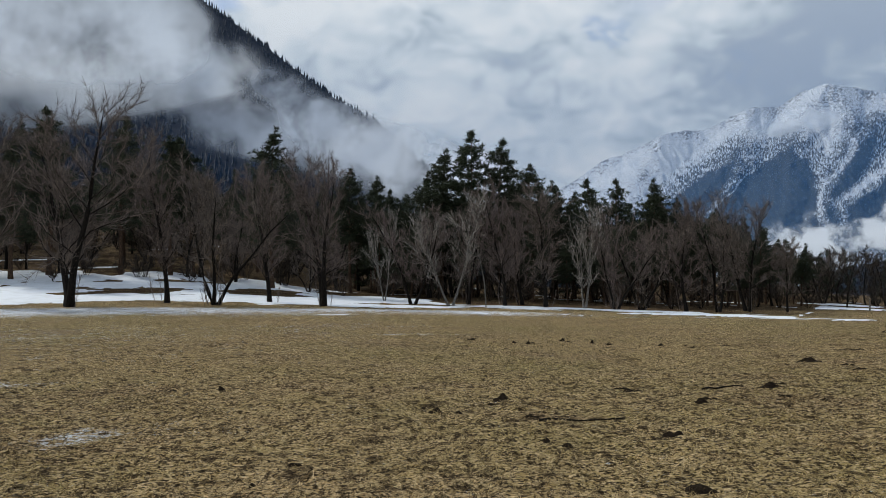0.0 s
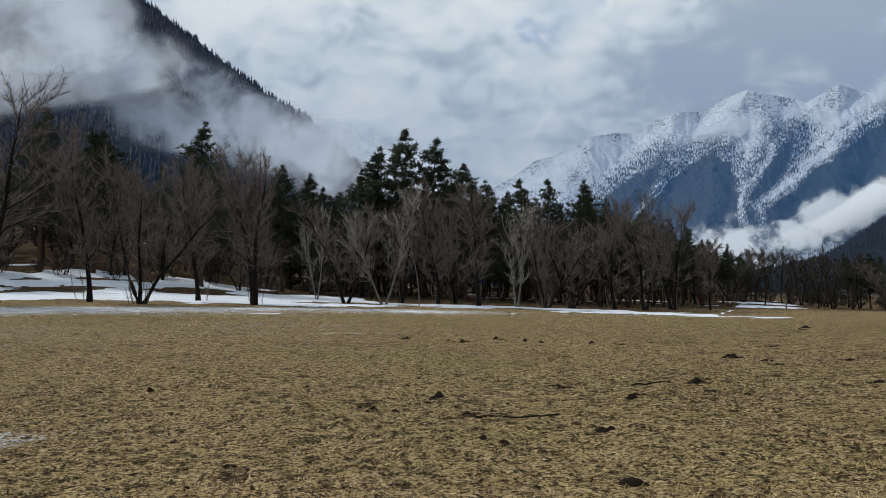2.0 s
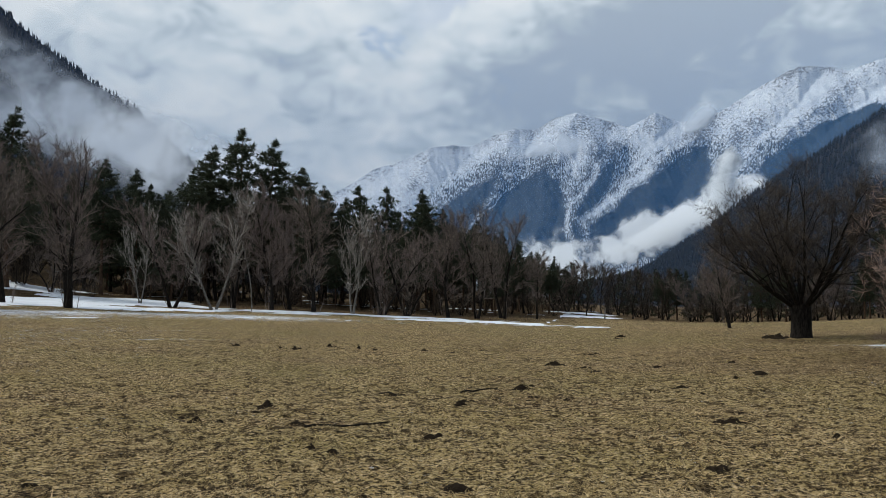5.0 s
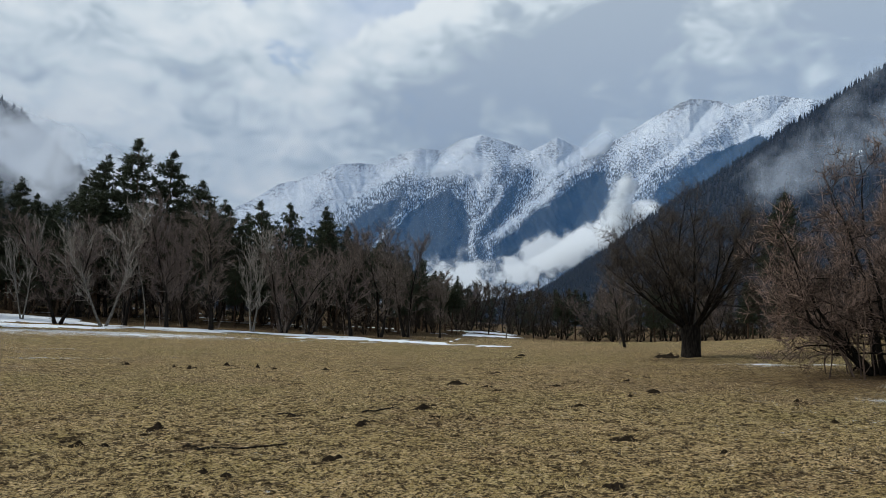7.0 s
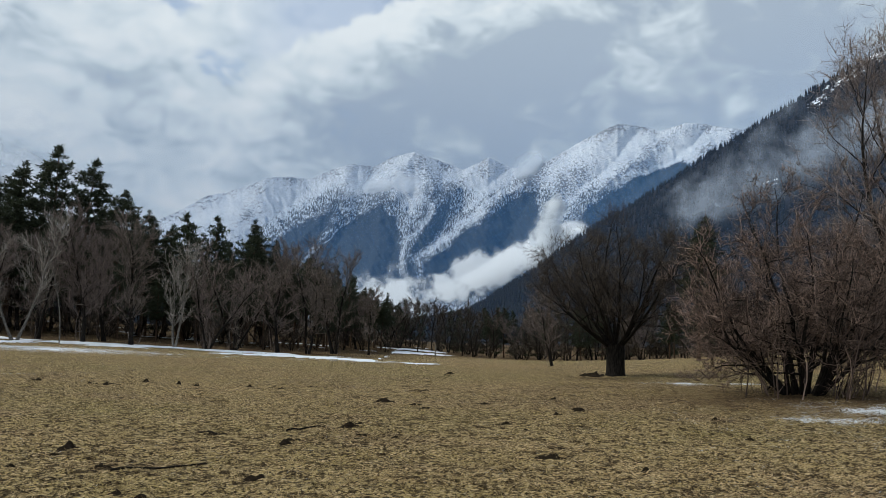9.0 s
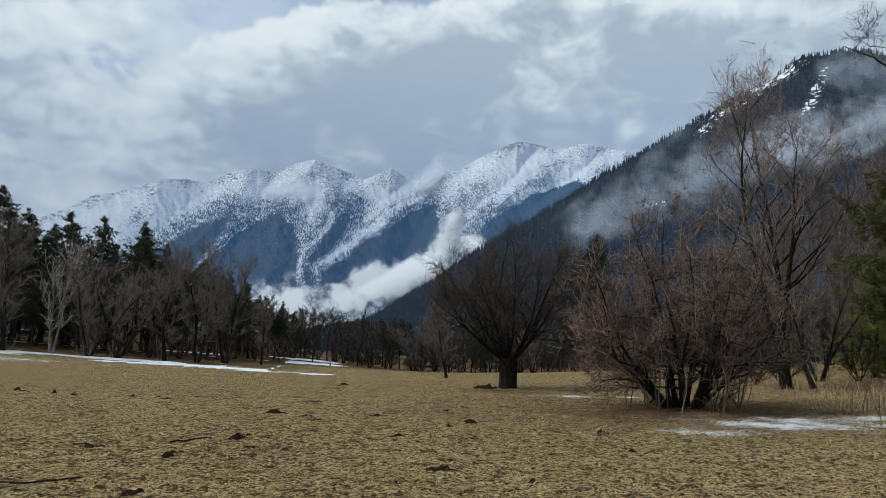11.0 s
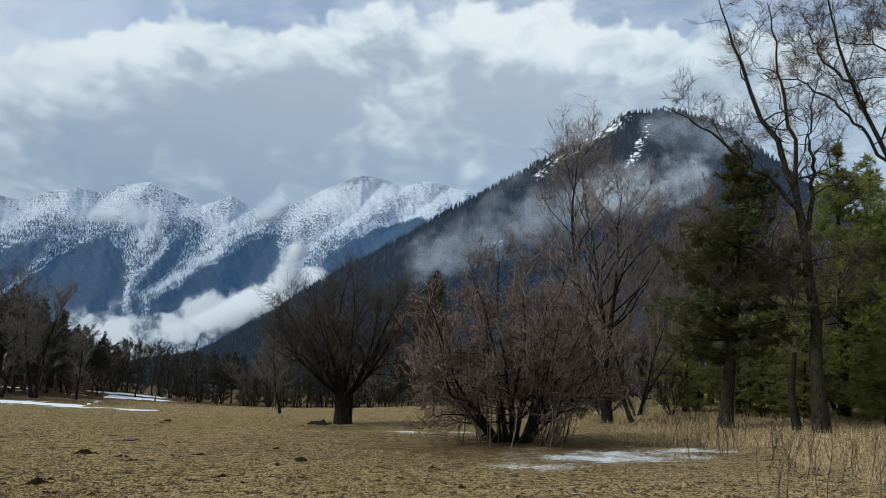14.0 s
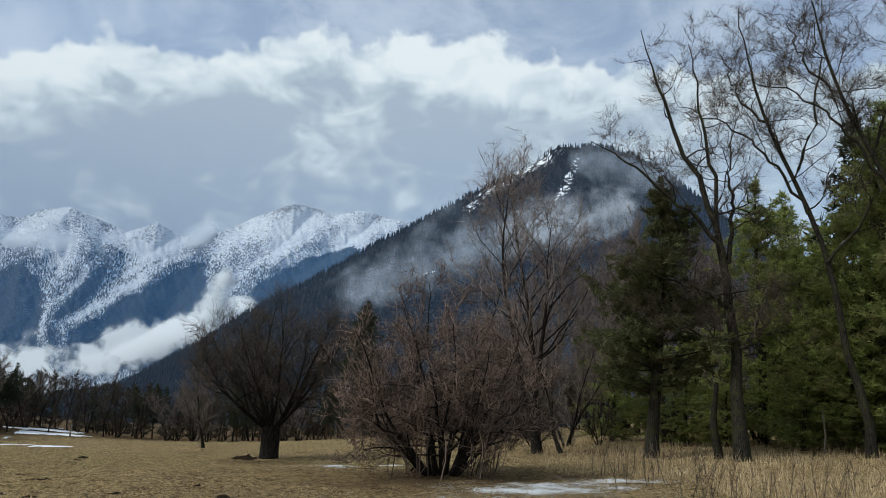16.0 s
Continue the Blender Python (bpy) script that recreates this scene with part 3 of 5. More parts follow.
# the ridges that run down from the snowy crest, and the outlines of the dark woods between them, by bearing and height
RIDGES = (((26.9, 13.3), (25.4, 11.2), (24.5, 9.5), (24.4, 7), (23.6, 4)), ((32.5, 13.2), (30.7, 11.8), (28.6, 9.3), (27.2, 6.6), (26.7, 4)), ((36.6, 12.7), (34.3, 10.7), (32.2, 8.8), (28.2, 5.3), (26.8, 4)),
    ((42, 15.5), (39.6, 12.6), (37.5, 11.2), (36.6, 8.6), (36.8, 4)), ((46.9, 15.4), (43.6, 12.9), (40.3, 10.4), (38.8, 7.5)), ((22, 12.3), (21, 9), (18.6, 6.8), (15, 4)), ((16, 10.9), (14.6, 8.2), (12, 5)), ((27, 13.3), (28.4, 11.2), (28.6, 9.4)),
    ((50.3, 14.8), (47, 12.5), (44, 10)))
WOODED = (((13, 3), (17.7, 7.0), (21.0, 8.9), (20.8, 8.0), (19.4, 6.0), (17.6, 3)), ((17.9, 3), (19.9, 6.3), (22.1, 8.1), (24.5, 9.4), (25.4, 8.5), (26.0, 7.3), (26.2, 5.6), (26.0, 3)), ((26.6, 3), (26.65, 6), (28.1, 8.4), (29.9, 10.3), (29.3, 8.3), (28.2, 6.8), (27.1, 5.2), (26.9, 3)),
    ((27.2, 3), (28.2, 5.3), (32.2, 8.6), (34.2, 10.1), (36.0, 10.8), (36.5, 8.8), (36.2, 7.3), (36.8, 3)), ((37.2, 3), (38.4, 7.2), (40.2, 9.8), (43.6, 11.9), (46.3, 12.8), (50, 12.4), (62, 11), (62, 3)))


def snow_range(crest, near, far, bearings, label):
    """The far range: faces that fall away on both sides of its ridges, seen over the valley."""
    v = np.r_[np.linspace(0, 1, 215), 1.04]
    b_, v_ = np.meshgrid(bearings, v)
    vv = np.minimum(v_, 1.0)
    top = np.interp(b_, [c[0] for c in crest], [c[1] for c in crest])
    top = top + 0.11 * fbm(b_, 0 * b_, 2.2, 5, 4)
    up = top * vv
    wander_b, wander_e = b_ + 0.5 * fbm(b_, up, 0.7, 4, 9), up + 0.4 * fbm(b_, up, 0.8, 4, 12)
    relief = np.zeros(b_.shape)
    for line in RIDGES:
        relief = np.maximum(relief, 1 - line_reach(wander_b, wander_e, line) / 3.0)
    relief = np.maximum(relief, 0.6 * (1 - (top - up) / 2.2))
    ribs = 0.25 * (1 - np.abs(fbm(b_ + 0.5 * up, up * 0.45, 1.3, 5, 21)) * 3) + 0.10 * fbm(b_, up, 3.0, 4, 8)
    dist = near + (far - near) * vv**0.9 - 135 * relief - 80 * ribs * np.sin(np.pi * np.clip(vv, 0, 1)) ** 0.5
    deep = np.full(b_.shape, -9.0)
    for ring in WOODED:
        deep = np.maximum(deep, inside_of(wander_b * 0.35 + b_ * 0.65, wander_e * 0.35 + up * 0.65, ring))
    deep = deep + 0.30 * fbm(b_ - 0.6 * up, up, 1.8, 5, 4)
    # avalanche tracks kept free of trees
    for line, wide_ in (((34.4, 11.0), (32.0, 9.1), (29.8, 7.5), (27.3, 5.5)), 0.3), (((28.7, 9.8), (27.9, 8.5), (26.6, 6.7), (26.2, 4.6)), 0.18), (((40.5, 12), (38.0, 9.8), (37.1, 7.4)), 0.25), (((21.9, 7.9), (20.4, 6.7), (19.4, 5.4)), 0.1):
        deep = deep - 1.3 * smooth(line_reach(wander_b, wander_e, line), wide_ * 1.5, wide_ * 0.4)
    wood = 1.15 * smooth(deep, -0.2, 0.35) + 0.62 * smooth(deep, -3.2, -0.5) * (1 - smooth(deep, -0.2, 0.3)) * smooth(up, 12.4, 10.4)
    pts = spot(b_, np.where(v_ > 1, up - 1.2, up), np.where(v_ > 1, dist + 260, dist))
    me = mesh_of("snow_range", pts.reshape(-1, 3), grid_faces(*b_.shape), RANGE, True, attrs={"wood": wood.ravel(), "ridge": np.maximum(np.clip(relief, 0, 1) ** 2, 0.9 * np.clip(1 - (top - up) / 1.6, 0, 1)).ravel(), "across": b_.ravel(), "height": up.ravel()})
    return tagged(new("snow_range", me), label, "mountain", kind="structure")


def conifers_on(name, pts, rng, count, tall, thin, label, keep=None):
    """A wood of small rough conifers over a slope, as one object."""
    rows, cols = pts.shape[0] - 2, pts.shape[1]
    i, j = rng.uniform(2, rows - 1.001, count), rng.uniform(0, cols - 1.001, count)
    i = np.where(rng.random(count) < 0.05, rng.uniform(rows - 2.5, rows - 1.001, count), i)
    i0, j0 = i.astype(int), j.astype(int)
    fi, fj = (i - i0)[:, None], (j - j0)[:, None]
    p = (pts[i0, j0] * (1 - fi) + pts[i0 + 1, j0] * fi) * (1 - fj) + (pts[i0, j0 + 1] * (1 - fi) + pts[i0 + 1, j0 + 1] * fi) * fj
    if keep is not None:
        chosen = keep(p, rng)
        p = p[chosen]
    n = len(p)
    h = tall * rng.uniform(0.55, 1.25, n)
    w = thin * h * rng.uniform(0.8, 1.2, n)
    turn = rng.uniform(0, 6.28, n)
    ring = []
    for part_, (lo, hi, wide) in enumerate(((0.05, 0.62, 1.0), (0.42, 1.0, 0.62))):
        for k in range(4):
            ang = turn + k * 1.5708 + part_ * 0.7
            ring.append(p + np.stack([np.cos(ang) * w * wide, np.sin(ang) * w * wide, h * lo], -1))
        ring.append(p + np.stack([0 * h, 0 * h, h * hi], -1))
    verts = np.stack(ring, 1).reshape(-1, 3)
    base = np.arange(n)[:, None, None] * 10
    one = np.array([[k, (k + 1) % 4, 4] for k in range(4)] + [[5 + k, 5 + (k + 1) % 4, 9] for k in range(4)])
    me = mesh_of(name, verts, (base + one).reshape(-1, 3), WOODS)
    tagged(new(name, me), label, "forest", kind="stuff")


rng = np.random.default_rng(4)
RANGE_CREST = [(2, 4.0), (8, 7.0), (9.85, 7.9), (11.9, 9.3), (13.2, 9.6), (15.4, 10.55), (16.1, 10.9), (17.6, 11.1), (19, 11), (21.2, 12), (22.3, 12.35), (23.8, 12.2), (25, 12.9), (26.1, 13.25), (26.9, 13.4), (28.2, 13), (29.7, 12.55), (30.6, 12.25), (31.6, 12.7), (32.5, 13.2), (33.3, 12.8), (34.2, 12.4), (35.9, 12.6), (36.7, 12.9), (38.2, 13.7), (39.4, 14.4), (40.7, 15.0), (42, 15.55), (43.6, 15.35), (45, 14.95), (46.8, 15.45), (48.2, 15.25), (50.4, 14.8), (56, 13.6), (64, 12)]
snow_range(RANGE_CREST, 2350, 3900, np.linspace(4, 60, 760), "far snow-covered mountain range with dark wooded lower spurs")

RIGHT_CREST = [(26, 0.6), (31, 1.9), (32.5, 2.7), (36, 5.0), (39.5, 7.7), (44, 10.5), (50.2, 14.35), (54.2, 16.6), (56.3, 17.7), (58.5, 18.8), (60.2, 19.5), (61.9, 20.6), (64.3, 20.7), (66, 20.6), (68.1, 19.8), (70.4, 18.6), (71.8, 17.2), (73, 16.2), (76, 13.8), (80, 10.5), (92, 7), (110, 4)]


def top_snow(b_, v_, el):
    """Open snow near the top of the wooded mountain, in a few strips."""
    strips = 0
    for bearing, height, wide, tall_, lean_ in ((57.2, 17.6, 0.7, 0.7, 1.6), (59.3, 18.8, 0.8, 0.8, 1.6), (61.0, 19.6, 0.6, 0.7, 1.4), (62.7, 18.0, 0.4, 1.5, 0.5), (52.3, 11.1, 0.6, 0.2, 1.0), (55.6, 16.2, 0.5, 0.5, 1.0)):
        strips = np.maximum(strips, np.exp(-(((b_ - bearing - lean_ * (el - height)) / wide) ** 2 + ((el - height) / tall_) ** 2)))
    return 0.70 * strips


_, right_pts = mountain("right_mountain", RIGHT_CREST, 420, 1500, np.linspace(26, 110, 260), 1.12, 60, 3.0, SLOPE, "steep dark wooded mountainside with snow near its top",
    snow=top_snow)


def bare_of_trees(p, r_):
    b_, el = np.degrees(np.arctan2(p[:, 0], p[:, 1])), np.degrees(np.arctan2(p[:, 2], np.hypot(p[:, 0], p[:, 1])))
    return r_.random(len(p)) > 0.93 * np.clip(top_snow(b_, 0, el) * 1.5, 0, 1)


conifers_on("right_mountain_wood", right_pts, rng, 26000, 10.5, 0.17, "dense dark conifers covering the mountainside", bare_of_trees)

LEFT_CREST = [(-70, 24.5), (-50, 28.5), (-38, 28.5), (-28, 25.4), (-17.8, 20.3), (-14.6, 18.5), (-10.9, 16.05), (-7.6, 13.9), (-5.1, 12.6), (-1.8, 9.7), (1.5, 7.4), (5, 5.5), (10, 3.4), (16, 1.5)]
_, left_pts = mountain("left_mountain", LEFT_CREST, 420, 1700, np.linspace(-70, 16, 220), 1.12, 70, 5.0, SLOPE, "steep dark wooded mountain flank half hidden by cloud")
conifers_on("left_mountain_wood", left_pts, rng, 16000, 14.0, 0.17, "dense dark conifers on the cloud-hung flank")


def mist(name, path, far, material, label, tilt=1.5):
    """A drifting cloud: a gently bulging sheet along a line of (bearing, height, half width in degrees)."""
    n = 60
    s = np.linspace(0, len(path) - 1, n)
    bear_, el, half = [np.interp(s, range(len(path)), [p[k] for p in path]) for k in range(3)]
    db, de = np.gradient(bear_), np.gradient(el)
    size = np.hypot(db, de)
    v = np.linspace(-1, 1, 15)
    B = bear_[:, None] - (de / size * half)[:, None] * v
    E = el[:, None] + (db / size * half)[:, None] * v
    R = far * (1 - 0.03 * np.cos(v * 1.57))[None, :] + tilt * far * np.radians(E - el[:, None])
    pts = spot(B, E, R)
    uv = np.stack(np.meshgrid(np.linspace(0, 1, 15), np.linspace(0, 1, n)), -1)[..., ::-1]
    me = mesh_of(name, pts.reshape(-1, 3), grid_faces(n, 15), material, True, uv=uv.reshape(-1, 2))
    return tagged(new(name, me), label, "mist", kind="stuff")


CLOUD = mist_material("valley_cloud", 0.96, (0.80, 0.83, 0.87), 30.0, 0.66, 0.6)
PLUME = mist_material("rising_mist", 0.85, (0.80, 0.84, 0.88), 38.0, 0.44, 0.9)
RANGE_WISP = mist_material("high_mist", 0.5, (0.62, 0.68, 0.77), 26.0, 0.5, 1.4)
WISP = mist_material("torn_mist", 0.38, (0.58, 0.65, 0.76), 42.0, 0.22, 1.7)
THICK = mist_material("thick_mist", 0.62, (0.64, 0.69, 0.77), 38.0, 0.36, 1.6)
DENSE = mist_material("dense_mist", 0.97, (0.93, 0.95, 0.97), 13.0, 0.80, 1.5)
FLANK = mist_material("flank_mist", 0.9, (0.90, 0.92, 0.95), 19.0, 0.46, 1.4)
mist("valley_cloud", [(20.5, 1.6, 2.0), (24.5, 2.6, 2.6), (27.5, 3.2, 2.7), (30.5, 3.9, 2.3), (33.5, 5.4, 2.0), (36.5, 6.6, 1.9), (39, 7.4, 1.6), (41, 8.2, 1.2)], 2050, CLOUD, "white cloud bank lying in the valley")
mist("rising_cloud", [(36.6, 5.0, 1.6), (37.0, 6.6, 2.0), (37.3, 8.2, 1.9), (37.6, 9.6, 1.5), (38.0, 10.9, 1.1)], 2030, PLUME, "white cloud rising from the valley")
mist("range_wisp", [(20, 10.2, 0.8), (23, 10.5, 1.3), (26, 10.9, 1.5), (28.5, 11.2, 0.9)], 2100, RANGE_WISP, "thin mist before the snowy range")
mist("range_wisp", [(33.8, 11.6, 0.9), (35.0, 12.3, 1.4), (36.0, 12.9, 1.2), (36.8, 13.3, 0.7)], 2100, RANGE_WISP, "thin mist on the snowy crest")
mist("slope_wisp", [(44, 8.2, 1.8), (48, 10.0, 2.6), (52, 11.8, 3.0), (56, 13.3, 3.0), (60, 14.8, 2.8), (64, 16.0, 2.4)], 830, WISP, "torn mist drifting along the wooded slope")
mist("slope_wisp", [(50.0, 11.6, 1.6), (51.5, 13.6, 1.8), (53.0, 15.4, 1.6), (54.5, 17.0, 1.0)], 1100, WISP, "torn mist on the ridge")
mist("slope_wisp", [(57, 13.4, 2.0), (60, 14.4, 2.6), (63, 15.4, 2.8), (66, 16.0, 2.4), (69, 16.4, 1.6)], 820, THICK, "mist hanging under the snowy top")
mist("slope_wisp", [(62.0, 19.8, 1.4), (65, 19.3, 2.0), (68.5, 18.6, 2.0), (72, 17.8, 1.6)], 1000, WISP, "thin mist near the top")
mist("flank_cloud", [(-60, 20, 9), (-45, 20, 9), (-34, 19.5, 8), (-26, 18.6, 6.5), (-20, 17.6, 4.5), (-15.5, 17.0, 2.4)], 620, DENSE, "thick cloud covering the upper flank", 3.6)
mist("flank_cloud", [(-50, 12.4, 4.0), (-34, 12.8, 4.0), (-27, 13.6, 3.6), (-21, 14.8, 3.2), (-16, 15.8, 2.6), (-12.5, 16.0, 1.5)], 610, DENSE, "cloud drifting across the flank", 3.6)
mist("flank_wisp", [(-21, 12.6, 2.4), (-16, 12.2, 3.0), (-11, 11.6, 3.2), (-6.5, 10.4, 3.2), (-2, 9.0, 3.0)], 600, FLANK, "torn mist across the flank", 3.6)
mist("flank_wisp", [(-15, 16.0, 1.6), (-11.5, 13.8, 2.4), (-8.0, 11.4, 3.2), (-4.5, 9.6, 4.0), (0, 8.0, 4.2), (5, 6.8, 3.4), (9, 6.2, 2.2)], 590, FLANK, "mist sinking down to the flank's foot", 3.6)


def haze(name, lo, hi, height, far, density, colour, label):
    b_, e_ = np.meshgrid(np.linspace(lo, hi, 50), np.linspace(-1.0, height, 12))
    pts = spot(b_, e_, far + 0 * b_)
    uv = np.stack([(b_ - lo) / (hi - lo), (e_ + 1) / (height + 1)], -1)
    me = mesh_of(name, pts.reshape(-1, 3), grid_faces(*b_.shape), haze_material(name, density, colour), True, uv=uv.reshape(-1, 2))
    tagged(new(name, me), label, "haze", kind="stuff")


# two tinted sheets added to paint the blue veil over the mountains
haze("far_haze", -75, 120, 24, 2180, 0.36, (0.14, 0.39, 0.80), "blue-tinted see-through sheet painting haze before the snowy range")
haze("near_haze", -75, 120, 34, 400, 0.095, (0.22, 0.43, 0.84), "faint blue-tinted sheet painting haze before the wooded mountains")


# ---- trees ----
def tube(points, radii, sides):
    """Rings of corners round a line; gives corners and four-cornered faces."""
    p, r = np.asarray(points, float), np.asarray(radii, float)
    d = np.gradient(p, axis=0)
    d /= np.linalg.norm(d, axis=1, keepdims=True) + 1e-9
    ref = np.where(np.abs(d[:, 2:3]) > 0.9, [[1.0, 0, 0]], [[0, 0, 1.0]])
    u = np.cross(d, ref)
    u /= np.linalg.norm(u, axis=1, keepdims=True) + 1e-9
    v = np.cross(d, u)
    a = np.arange(sides) * 2 * np.pi / sides
    ring = p[:, None] + r[:, None, None] * (np.cos(a)[None, :, None] * u[:, None] + np.sin(a)[None, :, None] * v[:, None])
    k = np.arange((len(p) - 1) * sides).reshape(-1, sides)
    nxt = np.roll(k, -1, axis=1)
    return ring.reshape(-1, 3), np.stack([k, nxt, nxt + sides, k + sides], -1).reshape(-1, 4)


def tubes(items):
    verts, faces, n = [], [], 0
    for points, radii, sides in items:
        v, f = tube(points, radii, sides)
        verts.append(v)
        faces.append(f + n)
        n += len(v)
    return np.concatenate(verts), np.concatenate(faces)


def spikes(start, way, width):
    """Thin three-sided twigs: from each start along each way."""
    n = len(start)
    ref = np.where(np.abs(way[:, 2:3]) > 0.8 * np.linalg.norm(way, axis=1, keepdims=True), [[1.0, 0, 0]], [[0, 0, 1.0]])
    u = np.cross(way, ref)
    u /= np.linalg.norm(u, axis=1, keepdims=True) + 1e-9
    v = np.cross(way, u)
    v /= np.linalg.norm(v, axis=1, keepdims=True) + 1e-9
    w = np.asarray(width).reshape(-1, 1)
    verts = np.stack([start + u * w, start + (-0.5 * u + 0.87 * v) * w, start + (-0.5 * u - 0.87 * v) * w, start + way], 1).reshape(-1, 3)
    one = np.array([[0, 1, 3], [1, 2, 3], [2, 0, 3]])
    return verts, (np.arange(n)[:, None, None] * 4 + one).reshape(-1, 3)


def unit(v):
    return v / (np.linalg.norm(v, axis=-1, keepdims=True) + 1e-9)


def limb(rng, start, way, length, bend, lift, n):
    """A wandering line from start."""
    pts, d = [np.array(start, float)], unit(np.array(way, float))
    for _ in range(n):
        d = unit(d + rng.normal(0, bend, 3) + np.array([0, 0, lift]))
        pts.append(pts[-1] + d * length / n)
    return np.array(pts)


def tris(faces):
    """Four-cornered faces cut in two."""
    return np.concatenate([faces[:, [0, 1, 2]], faces[:, [0, 2, 3]]])


def along(line, q):
    i = q * (len(line) - 1)
    k = min(int(i), len(line) - 2)
    return line[k] * (1 - (i - k)) + line[k + 1] * (i - k)


def bare_tree(name, seed, height, girth, material, twig, stems=1, spread=0.35, crown=0.25, limbs=9, reach=0.42, lift=0.10, twigs=1600, twig_len=0.8, twig_w=0.012, bend=0.16, levels=2, kids=5, rise=0.75, trunk=0.0, sprouts=0, lean=(0, 0), split=False, double=False, droop=0.0, slim=1.0, egg=False, thin_twigs=False, paths=None):
    """A leafless tree: stems, limbs, branches and fine twigs. girth is the stem's radius at the foot; with split each limb is a part of its own."""
    rng = np.random.default_rng(seed)
    wood, arms, thin, ends = [], [], [], []
    base = np.zeros(3)
    if trunk:
        run = limb(rng, (0, 0, -0.15), (lean[0], lean[1], 1), trunk + 0.15, 0.03, 0.05, 6)
        f = np.linspace(0, 1, 7)
        wood.append((run, girth * (1 + 0.35 * np.exp(-f * 6) + 0.12 * f), 10))
        base = run[-1] - [0, 0, 0.12]
    for s in range(len(paths) if paths else stems):
        a = rng.uniform(0, 6.28) if stems == 1 else 6.2832 * s / stems + rng.uniform(-0.4, 0.4)
        out = spread * (0.2 if stems == 1 else rng.uniform(0.6, 1.2) if egg else 0.15 + 1.0 * (s * 0.618 % 1) if stems > 8 else rng.uniform(0.15, 1.15))
        foot = base + np.array([math.cos(a), math.sin(a), 0]) * girth * ((0.5 if trunk else 1.1) if stems > 1 else 0)
        tall = (height - trunk) * (1.0 if s == 0 else rng.uniform(0.74, 1.0)) / math.sqrt(1 + out * out * 0.5)
        line = limb(rng, foot - [0, 0, 0.15 if not trunk else 0], (math.cos(a) * out + lean[0], math.sin(a) * out + lean[1], 1), tall, bend * 0.5, 0.04 if out < 0.6 else 0.07, 12)
        r0 = girth * slim * (1 if stems == 1 else 1.35 / math.sqrt(stems))
        f = np.linspace(0, 1, 13)
        rad = r0 * (1 - f) ** (0.8 if slim == 1 else 1.1) * (1 + (0 if trunk else 0.45) * np.exp(-f * 16)) + 0.010
        if paths:
            way_ = np.array(paths[s], float)
            at_ = np.linspace(0, len(way_) - 1, 17)
            line = np.stack([np.interp(at_, range(len(way_)), way_[:, 0]), rng.normal(0, 0.25) * at_ * (s > 0) + np.cumsum(rng.normal(0, 0.06, 17)), np.interp(at_, range(len(way_)), way_[:, 1])], -1)
            line[1:, :] += rng.normal(0, 0.07, (16, 3))
            f = np.linspace(0, 1, 17)
            rad = girth * (1.0 if s == 0 else 0.38) * (1 - f) ** 1.1 * (1 + (0.5 * np.exp(-f * 14) if s == 0 else 0)) + 0.014
            (wood if s == 0 else arms).append((line, rad, 9))
        else:
            (wood if stems == 1 or not split else arms).append((line, rad, 8 if split else 6))
        queue = []
        for k in range(limbs):
            from_ = crown if not paths or s == 0 else 0.12
            q = from_ + (0.97 - from_) * (k + rng.uniform(0.1, 0.9)) / limbs
            p = along(line, q)
            ang = k * 2.4 + rng.uniform(-0.5, 0.5)
            if out > 0.4 and rng.random() < 0.6:
                ang = a + rng.normal(0, 0.8)
            up = rise * rng.uniform(0.5, 1.3) + 0.5 * q - droop * (1 - q) * rng.random()
            size = height * reach * (1.05 - 0.62 * q) * rng.uniform(0.7, 1.2)
            if egg:
                size = height * reach * (0.42 + 0.62 * math.sin(math.pi * min(1.0, 0.12 + 0.88 * (q - crown) / (1 - crown)))) * rng.uniform(0.75, 1.2)
            queue.append((p, (math.cos(ang), math.sin(ang), up), size, max(0.010, np.interp(q, f, rad) * (0.34 if egg else 0.42 if paths else 0.55)), 1))
        while queue:
            p, way, size, r, level = queue.pop()
            n = (7 if level == 1 else 5) if split else 4
            run = limb(rng, p, way, size, bend * (1 + 0.25 * level), lift, n)
            item = (run, np.linspace(r, max(0.004, r * 0.22), n + 1), (5 if split else 4) if level == 1 else 3)
            if level == 1 and split:
                arms.append(item)
            else:
                (wood if level == 1 and not split else thin).append(item)
            if level < levels:
                for k in range(kids if level == 1 else kids - 1):
                    turn = unit(unit(run[-1] - run[0]) + rng.normal(0, 0.55, 3) + [0, 0, 0.12])
                    queue.append((along(run, rng.uniform(0.2, 0.98)), turn, size * rng.uniform(0.38, 0.62), max(0.005, r * 0.5), level + 1))
            if level >= levels - 1:
                ends.append((run, size))
    for _ in range(sprouts):
        a, rr = rng.uniform(0, 6.28), rng.uniform(0.3, 0.9) if egg else rng.uniform(0.4, 2.3)
        run = limb(rng, (math.cos(a) * rr, math.sin(a) * rr, -0.1), (math.cos(a) * 0.25, math.sin(a) * 0.25, 1), height * rng.uniform(0.2, 0.55) * (0.5 if egg else 1), bend * 0.6, 0.06, 7)
        thin.append((run, np.linspace(0.022, 0.006, 8), 4))
        ends.append((run, height * 0.12))
    # twigs along the outer branches
    weight = np.array([e[1] for e in ends])
    pick = rng.choice(len(ends), twigs, p=weight / weight.sum())
    runs = np.stack([np.stack([np.interp(np.linspace(0, 1, 6), np.linspace(0, 1, len(e[0])), e[0][:, c]) for c in range(3)], -1) for e in ends])
    q = rng.uniform(0.1, 1.0, twigs) * 4.999
